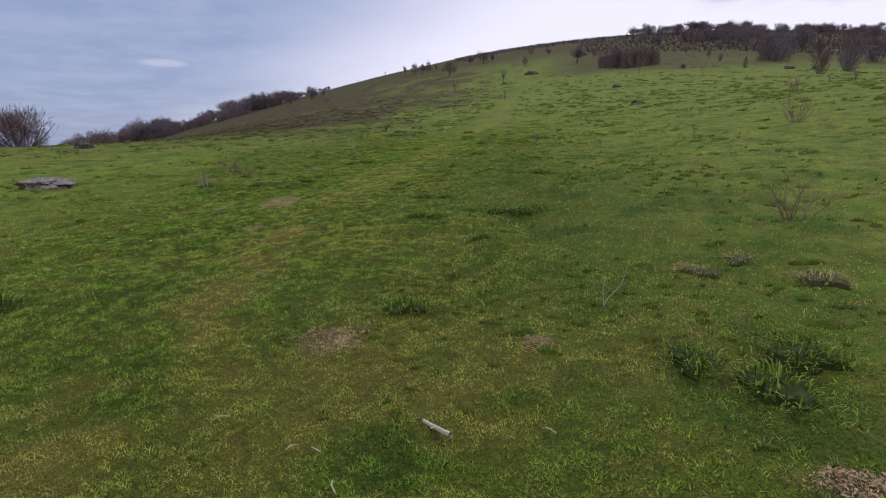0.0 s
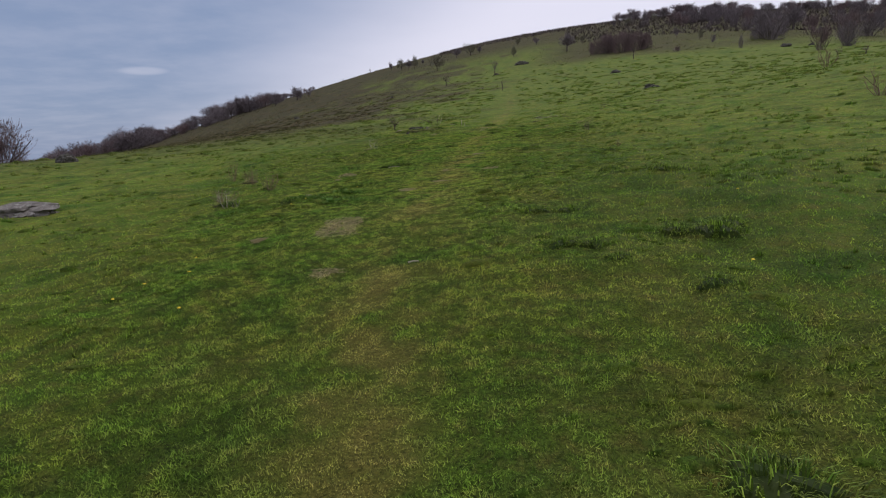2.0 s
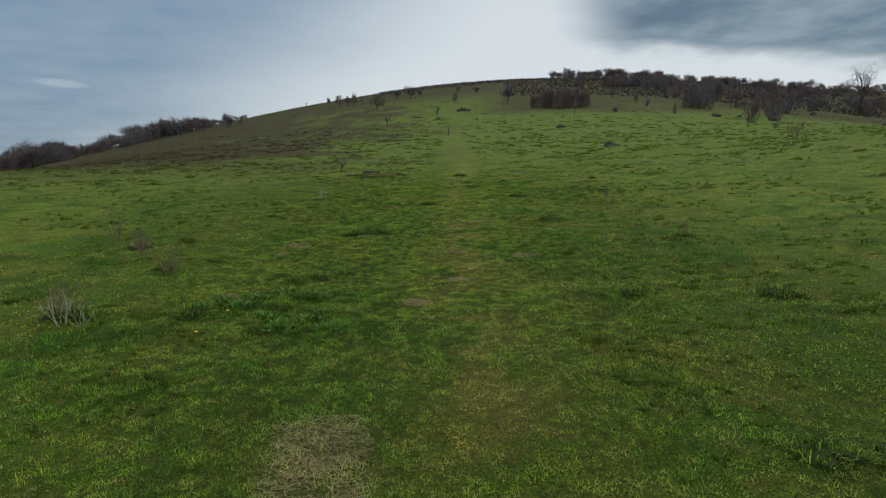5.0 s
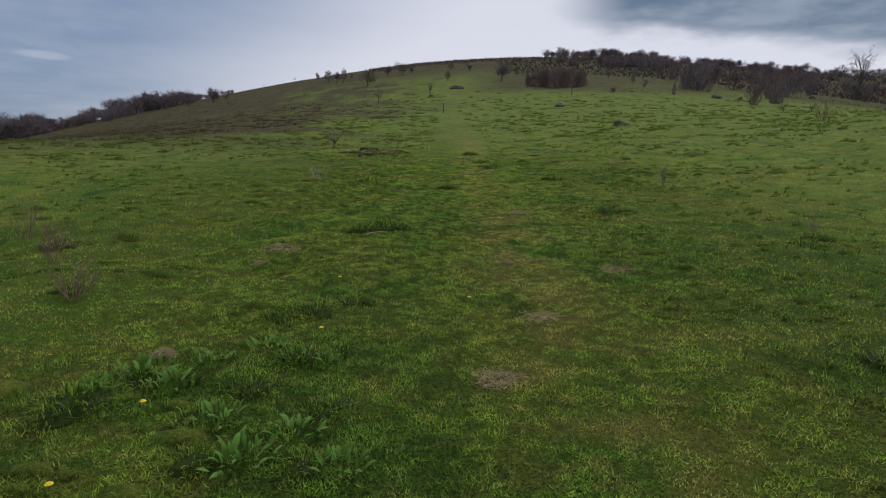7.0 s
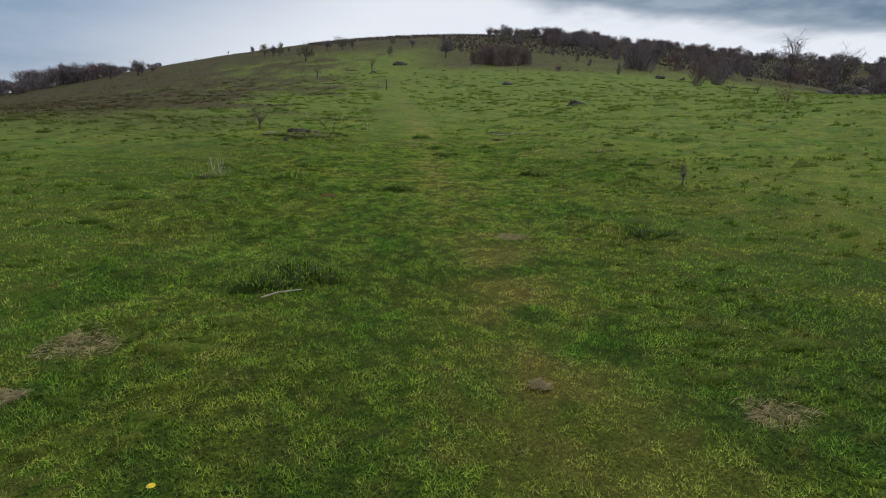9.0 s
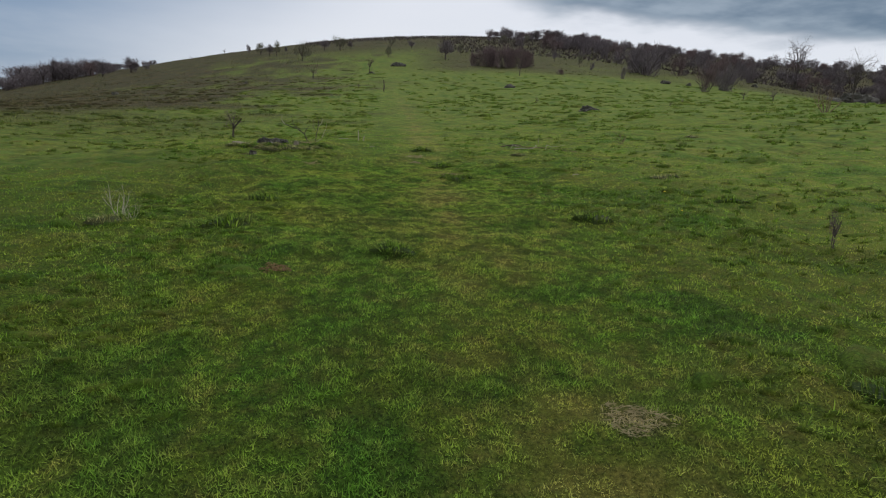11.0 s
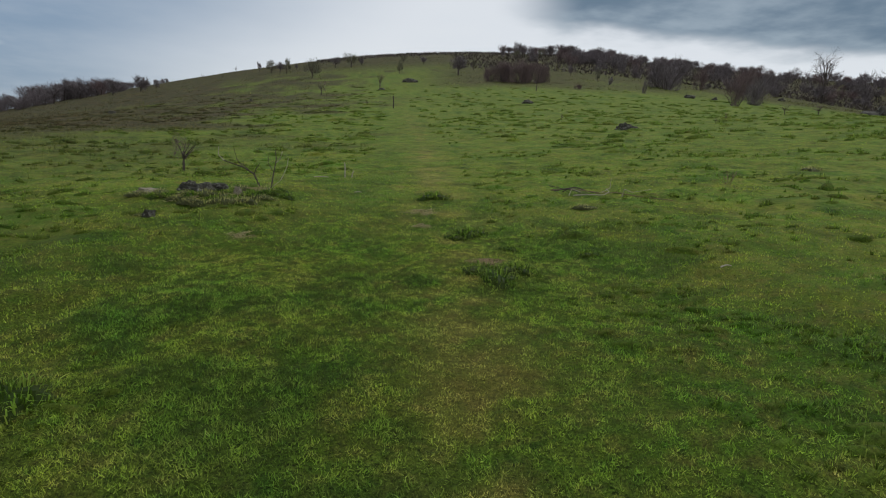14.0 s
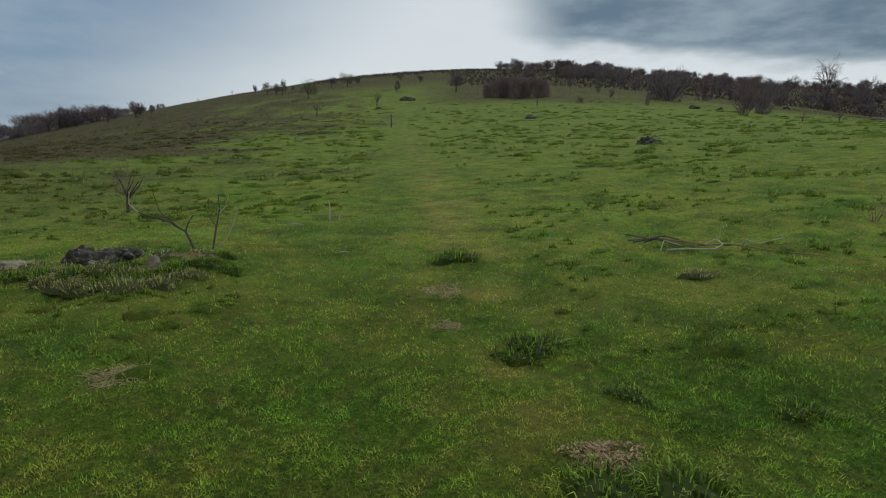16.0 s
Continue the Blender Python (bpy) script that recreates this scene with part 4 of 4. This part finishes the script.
def build_fallen_branches():
    rng = np.random.default_rng(14)
    e = thing("fallen_branch", 3.7, 30.0, "fallen weathered branch with bleached curving stems on grass", "branch", turn=-37)
    lines = [
        ("bough", [(-0.67, 0.1, 0.05), (-0.3, 0.05, 0.09), (0.1, 0.02, 0.06)], 0.018, 0.012, GREY_WOOD),
        ("bough", [(-0.6, -0.02, 0.04), (-0.3, 0.1, 0.12), (0.0, 0.12, 0.05)], 0.015, 0.008, BARK),
        ("bough", [(-0.5, 0.16, 0.03), (-0.35, 0.0, 0.1), (-0.15, -0.12, 0.04)], 0.012, 0.006, BARK),
        ("bough", [(-0.7, 0.0, 0.12), (-0.45, 0.04, 0.08), (-0.2, 0.1, 0.06)], 0.009, 0.006, BARK),
        ("stem", [(0.05, 0.02, 0.05), (0.35, 0.06, 0.08), (0.7, 0.0, 0.05), (1.2, -0.05, 0.03)], 0.013, 0.007, GREY_WOOD),
        ("stem", [(0.1, 0.1, 0.05), (0.25, 0.12, 0.14), (0.26, 0.1, 0.30)], 0.009, 0.004, DRY_WOOD),
        ("stem", [(-0.25, -0.2, 0.0), (-0.05, -0.22, 0.03), (0.2, -0.2, 0.04), (0.28, -0.14, 0.09), (0.22, -0.05, 0.13)], 0.014, 0.008, DRY_WOOD),
        ("stem", [(-0.3, -0.28, 0.0), (-0.28, -0.22, 0.1), (-0.12, -0.2, 0.06)], 0.009, 0.005, DRY_WOOD),
        ("stem", [(0.45, 0.05, 0.02), (0.48, 0.02, 0.14), (0.6, 0.08, 0.1), (0.85, 0.3, 0.16)], 0.011, 0.004, DRY_WOOD),
    ]
    for name, pts, r0, r1, mat in lines:
        part_mesh(name, rods(name, knobby(pts, 0.72 * r0, 0.72 * r1, rng, 4), [mat], 6), e)


def litter(name, x, y, wide, mat, label, seed, count, leafy, category, deep=0.0):
    """A patch of dead straw or leaves, lying in and on the turf."""
    rng = np.random.default_rng(seed)
    r, a = np.sqrt(rng.random(count)) * (0.8 + 0.2 * rng.random(count)), rng.uniform(0, 2 * np.pi, count)
    edge = 1 + 0.25 * np.sin(a * 3 + seed) + 0.15 * np.sin(a * 5 + 2 * seed)
    px, py = r * edge * np.cos(a) * wide / 2, r * edge * np.sin(a) * wide / 2 * 0.85
    if deep:
        px, py = rng.uniform(-0.5, 0.5, count) * wide, rng.uniform(-0.5, 0.5, count) * deep
        px, py = px + 0.03 * np.sin(9 * py), py + 0.04 * np.sin(13 * px)
    z = height(x + px, y + py) - ground_z(x, y) + 0.008 + 0.028 * rng.random(count) * (1 - r * 0.6)
    t = rng.uniform(0, 2 * np.pi, count)
    ln = rng.uniform(0.012, 0.032, count) if leafy else rng.uniform(0.03, 0.09, count)
    wd = ln * rng.uniform(0.25, 0.5, count) if leafy else rng.uniform(0.002, 0.005, count)
    d = np.stack([np.cos(t), np.sin(t), rng.normal(0, 0.25, count)], 1)
    s = np.stack([-np.sin(t), np.cos(t), rng.normal(0, 0.4, count)], 1)
    c = np.stack([px, py, z], 1)
    v = np.stack([c - d * ln[:, None] / 2, c + s * wd[:, None] / 2 + [0, 0, 0.004], c + d * ln[:, None] / 2, c - s * wd[:, None] / 2 + [0, 0, 0.004]], 1)
    o = np.arange(count)[:, None] * 4
    f = (o + np.array([[0, 1, 2, 0, 2, 3]])).ravel()
    me = mesh_from(name, v.reshape(-1, 3), f, 3, [mat])
    ob = new(name, me)
    ob.matrix_world = pose(x, y, ground_z(x, y))
    tagged(ob, label, category)
    return ob


def build_litter():
    for i, (x, y, h, w) in enumerate(LEAF_PATCHES):
        litter("leaf_litter", x, y, w, LEAF_BROWN, "patch of brown dead leaves on bare turf", 200 + i, 420, True, "leaf litter")
    for i, (x, y, h, w) in enumerate(MATS):
        litter("dead_grass_mat", x, y, w, STRAW_MAT, "grey flattened mat of dead grass in turf", 220 + i, 190, False, "dead grass")
    x, y, w, d = SQUARE_MAT
    litter("dead_grass_mat", x, y, w, STRAW_MAT, "large squarish patch of pale flattened dead grass", 270, 620, False, "dead grass", d)
    for i, (x, y, h, w) in enumerate(STRAWS):
        if w > 0.05:
            litter("straw_patch", x, y, w, STRAW_MAT, "thin yellow patch of dead straw in turf", 240 + i, 130, False, "dead grass")
    for i, (x, y) in enumerate(((-2.3, 30.25), (-1.75, 30.35), (-1.3, 30.75))):
        litter("dead_grass_mat", x, y, 0.5, STRAW_MAT, "ragged dead grass hanging round the rock outcrop", 280 + i, 600, False, "dead grass")
    litter("bare_soil_patch", -1.93, 21.35, 0.26, SOIL, "small bare patch of reddish soil in turf", 260, 260, True, "soil")


def tuft_mesh(seed, count=330, dead=0.0):
    """A clump of longer grass: a low mound with blades that arch out of it."""
    rng = np.random.default_rng(seed)
    q, a = np.sqrt(rng.random(count)), rng.uniform(0, 2 * np.pi, count)
    lobe = 1 + 0.25 * np.sin(3 * a + seed) + 0.15 * np.sin(5 * a + 2 * seed)
    r = 0.25 * q * lobe
    top = 0.055 * np.sqrt(1 - 0.9 * q * q)
    base = np.stack([r * np.cos(a), 0.8 * r * np.sin(a), top - 0.025], 1)
    out_ = a + rng.normal(0, 0.7, count)
    lean = np.clip(0.25 + 0.75 * q + rng.normal(0, 0.25, count), 0.05, 1.35)
    ln = rng.uniform(0.04, 0.105, count) * (1.1 - 0.4 * q)
    d = np.stack([np.cos(out_) * np.sin(lean), np.sin(out_) * np.sin(lean), np.cos(lean)], 1)
    s = np.stack([-np.sin(out_), np.cos(out_), np.zeros(count)], 1) * rng.uniform(0.0025, 0.0045, count)[:, None]
    mid = base + (d * [0.7, 0.7, 1.1]) * ln[:, None] * 0.6
    tip = base + (d * [1.4, 1.4, 0.8]) * ln[:, None]
    v = np.stack([base - s, base + s, mid + s * 0.8, mid - s * 0.8, tip], 1).reshape(-1, 3)
    f = (np.arange(count)[:, None] * 5 + np.array([[0, 1, 2, 0, 2, 3, 3, 2, 4]])).ravel()
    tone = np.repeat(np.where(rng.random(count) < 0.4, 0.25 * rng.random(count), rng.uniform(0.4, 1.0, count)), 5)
    sides = 14
    mound, faces = [], []
    for rad, up in ((1.05, -0.03), (0.8, 0.02), (0.4, 0.04)):
        for i in range(sides):
            w = 2 * np.pi * i / sides
            k = 0.21 * rad * (1 + 0.25 * np.sin(3 * w + seed) + 0.15 * np.sin(5 * w + 2 * seed))
            mound.append((k * np.cos(w), 0.8 * k * np.sin(w), up + rng.normal(0, 0.006)))
    mound.append((0, 0, 0.045))
    for i in range(sides):
        j = (i + 1) % sides
        for g in (0, sides):
            faces += [g + i, g + j, g + sides + j, g + i, g + sides + j, g + sides + i]
        faces += [2 * sides + i, 2 * sides + j, 3 * sides]
    pair = []
    # mound takes the darkest tone: shade at the blades' foot, painted in
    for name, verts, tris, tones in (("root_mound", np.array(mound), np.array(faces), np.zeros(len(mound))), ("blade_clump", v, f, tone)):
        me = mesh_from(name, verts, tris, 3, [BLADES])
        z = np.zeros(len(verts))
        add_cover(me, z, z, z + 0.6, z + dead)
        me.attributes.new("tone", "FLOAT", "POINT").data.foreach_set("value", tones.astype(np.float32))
        pair.append(me)
    return pair


def set_tuft(name, pair, x, y, size, turn, label, group):
    e = thing(name, x, y, label, "grass tuft", group, turn, size)
    for part_name, me in zip(("root_mound", "blade_clump"), pair):
        part_mesh(part_name, me, e)


TUFTS = [(1.09, 8.25, 1.2), (0.8, 8.4, 1.0), (1.35, 8.5, 0.9), (-0.03, 7.62, 0.6), (0.17, 12.92, 0.9), (-0.34, 8.3, 0.8), (-0.1, 8.15, 0.7), (-2.35, 17.95, 1.2), (-2.6, 17.75, 1.1), (-2.15, 17.8, 0.8), (0.89, 26.64, 1.0), (1.2, 26.55, 1.0), (1.25, 28.25, 1.1), (1.05, 28.1, 0.8), (1.58, 22.6, 1.2), (2.17, 27.0, 0.7), (3.93, 23.3, 1.1)]
TUFTS_2 = [(1.0, 18.6, 1.0), (1.25, 18.5, 0.8), (-0.3, 4.79, 1.1), (-0.9, 21.7, 1.0), (1.84, 11.6, 1.1), (2.2, 11.7, 0.9), (-0.35, 9.93, 0.9), (0.05, 9.8, 0.9), (1.37, 12.5, 1.0), (1.44, 27.4, 0.6), (0.48, 6.93, 0.7), (1.9, 3.2, 1.3), (2.2, 3.5, 1.2), (1.6, 3.6, 1.0), (-4.0, 5.1, 1.4), (1.3, 30.6, 1.3), (0.95, 26.3, 1.0), (-2.1, 24.6, 1.2), (-2.4, 23.0, 1.4)]
WEEDS = [(-2.5, 30.45, 0.9), (-2.2, 30.3, 0.8), (-1.9, 30.25, 1.0), (-1.65, 30.2, 0.9), (-1.4, 30.4, 1.0), (-1.2, 30.45, 0.8), (-1.1, 30.9, 0.7), (-1.85, 30.55, 0.6), (-2.75, 30.5, 0.8), (-0.95, 30.3, 0.7), (-2.0, 31.1, 0.8), (-1.5, 31.0, 0.7)]
WEEDS_2 = [(-3.1, 13.7, 0.8), (-3.3, 13.3, 0.7), (-2.85, 13.8, 0.6), (-3.5, 13.0, 0.7), (-2.9, 13.0, 0.6), (-3.05, 14.6, 0.9), (-2.75, 14.8, 0.8), (-3.3, 14.5, 0.7), (-3.0, 12.5, 0.6), (-3.45, 12.6, 0.6), (-3.9, 13.5, 0.8), (-4.15, 13.2, 0.9), (2.1, 15.9, 1.0), (2.5, 16.2, 0.9), (-5.1, 13.1, 1.0), (-5.0, 15.2, 0.7)]


def build_tufts():
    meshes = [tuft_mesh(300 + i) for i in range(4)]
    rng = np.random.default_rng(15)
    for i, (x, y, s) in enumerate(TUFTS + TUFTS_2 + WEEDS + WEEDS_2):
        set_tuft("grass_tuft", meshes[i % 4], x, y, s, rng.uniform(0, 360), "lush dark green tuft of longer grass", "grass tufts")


def build_dry_tufts():
    meshes = [tuft_mesh(320 + i, 190, 0.6) for i in range(2)]
    rng = np.random.default_rng(19)
    for i, (x, y, s) in enumerate(((-2.55, 30.5, 0.9), (-2.3, 30.42, 0.8), (-2.05, 30.45, 0.9), (-1.8, 30.4, 0.8), (-1.5, 30.3, 0.8), (-2.7, 30.75, 0.9), (-1.3, 30.9, 0.9), (-2.15, 31.15, 0.9), (-1.6, 30.85, 0.8), (-6.0, 17.3, 1.1), (-5.3, 13.3, 1.2), (-3.6, 23.2, 0.9), (2.3, 5.2, 0.7), (2.8, 5.5, 0.8), (3.1, 4.7, 1.0), (9.6, 31.8, 1.2), (3.2, 29.2, 0.8), (4.16, 25.24, 1.0), (4.5, 25.35, 0.8), (-2.2, 30.05, 0.9), (-1.95, 29.9, 0.9), (-1.7, 29.85, 1.0), (-1.45, 29.95, 0.9), (-1.25, 30.15, 0.8), (-2.4, 30.2, 0.7), (-2.95, 30.6, 0.8), (-2.6, 29.2, 0.5))):
        set_tuft("dry_grass_tuft", meshes[i % 2], x, y, s, rng.uniform(0, 360), "bleached dry tuft of last year's grass", "dry grass tufts")


def leaf_mesh():
    """A broad pointed leaf with a folded midrib, 1 long, growing along x."""
    us = np.linspace(0, 1, 6)
    half = 0.13 * np.sin(np.pi * us**0.8) + 0.012
    v, f = [], []
    for u, h in zip(us, half):
        z = 0.35 * math.sin(2.2 * u)
        v += [(u * 0.9, -h, z + 0.05 * h), (u * 0.9, 0, z - 0.1 * h), (u * 0.9, h, z + 0.05 * h)]
    for i in range(5):
        a = 3 * i
        f += [a, a + 1, a + 4, a + 3, a + 1, a + 2, a + 5, a + 4]
    return mesh_from("leaf", np.array(v), np.array(f), 4, [DOCK], True)


DOCKS = [(-3.25, 12.55, 0.15), (-3.05, 12.75, 0.12), (-3.4, 12.95, 0.13), (-2.85, 12.45, 0.11), (-3.15, 13.6, 0.12), (-3.3, 13.85, 0.14), (-2.95, 13.55, 0.10), (-3.75, 13.4, 0.14), (-3.95, 13.6, 0.15), (-4.1, 13.35, 0.12), (-3.6, 13.7, 0.12)]


def build_docks():
    leaf = leaf_mesh()
    rng = np.random.default_rng(16)
    for x, y, s in DOCKS:
        e = thing("dock_plant", x, y, "low bright green broad-leaved plant in the turf", "plant", "broad-leaved plants")
        for k in range(34):
            ob = part_mesh("leaf", leaf, e)
            t = rng.uniform(0.35, 0.7) * s
            q, w = 0.9 * s * math.sqrt(rng.random()), k * 2.4
            ob.matrix_local = pose(q * math.cos(w), q * math.sin(w), 0.025 * rng.random(), rng.uniform(-25, 25), rng.uniform(-60, 5), math.degrees(w) + rng.uniform(-50, 50)) @ Matrix.Scale(t, 4)


def build_dandelions():
    rng = np.random.default_rng(17)
    stem = rods("stem", bent([(0, 0, -0.01), (0.004, 0, 0.035), (0.0, 0.004, 0.06)], 0.0018, 0.0014), [DOCK], 5)
    v, f = [(0, 0, 0.066)], []
    n = 16
    for ring, (r, z) in enumerate(((0.009, 0.069), (0.017, 0.063))):
        for i in range(n):
            a = 2 * math.pi * i / n
            q = r * (1.0 if i % 2 else 0.85)
            v.append((q * math.cos(a), q * math.sin(a), z))
    for i in range(n):
        j = (i + 1) % n
        f += [0, 1 + i, 1 + j, 1 + i, 1 + n + i, 1 + n + j, 1 + i, 1 + n + j, 1 + j]
    head = mesh_from("flower_head", np.array(v), np.array(f), 3, [PETAL])
    for x, y in ((-4.0, 8.4), (-4.4, 8.3), (-3.0, 14.05), (-3.9, 12.4), (-4.2, 9.1), (-3.7, 7.4), (0.9, 7.2), (-1.9, 14.6), (-3.8, 13.1), (-2.9, 15.4), (2.6, 22.5), (-4.5, 7.9), (1.9, 9.4), (3.4, 24.0)):
        e = thing("dandelion", x, y, "single yellow dandelion flower in the turf", "flower", "dandelions", turn=rng.uniform(0, 360))
        part_mesh("stem", stem, e)
        part_mesh("flower_head", head, e, "yellow petals")


def build_last_shrubs():
    rng = np.random.default_rng(18)
    small = kinds(YOUNG[:1], "sapling", "small bare dark sapling near the rock outcrop", "sapling", "saplings")[0]
    plant(small, -3.5, 37.0, 1.0, 1.0, rng)
    lone = kinds(SAPLING_TREE, "bare_tree", "tall bare tree rising above the scrub", "tree")[0]
    plant(lone, 124.0, 146.0, 15.0, 8.0, rng)
    plant(lone, 85.6, 94.7, 9.5, 6.5, rng)
    low = kinds(THORN[1:2], "low_bush", "low dark bush on the open slope", "bush")[0]
    plant(low, 48.9, 125.5, 1.2, 2.4, rng)
    dry = kinds(SCRAWNY[:1], "dry_shrub", "dry leafless twiggy shrub in the grass", "shrub", "dry shrubs")[0]
    plant(dry, 6.4, 30.3, 0.4, 0.35, rng)
    pale = kinds(PALE, "stalk_clump", "clump of thin pale dry plant stalks", "stalks", "pale dry stalks")[0]
    for x, y, h, w in ((-3.54, 23.43, 0.5, 0.45), (-3.4, 23.3, 0.3, 0.3), (-5.14, 12.9, 0.5, 0.4), (-4.95, 12.85, 0.28, 0.3)):
        plant(pale, x, y, h, w, rng)


build_sticks()
build_stalks()
build_forked_sapling()
build_fallen_branches()
build_litter()
build_tufts()
build_dry_tufts()
build_docks()
build_dandelions()
build_last_shrubs()
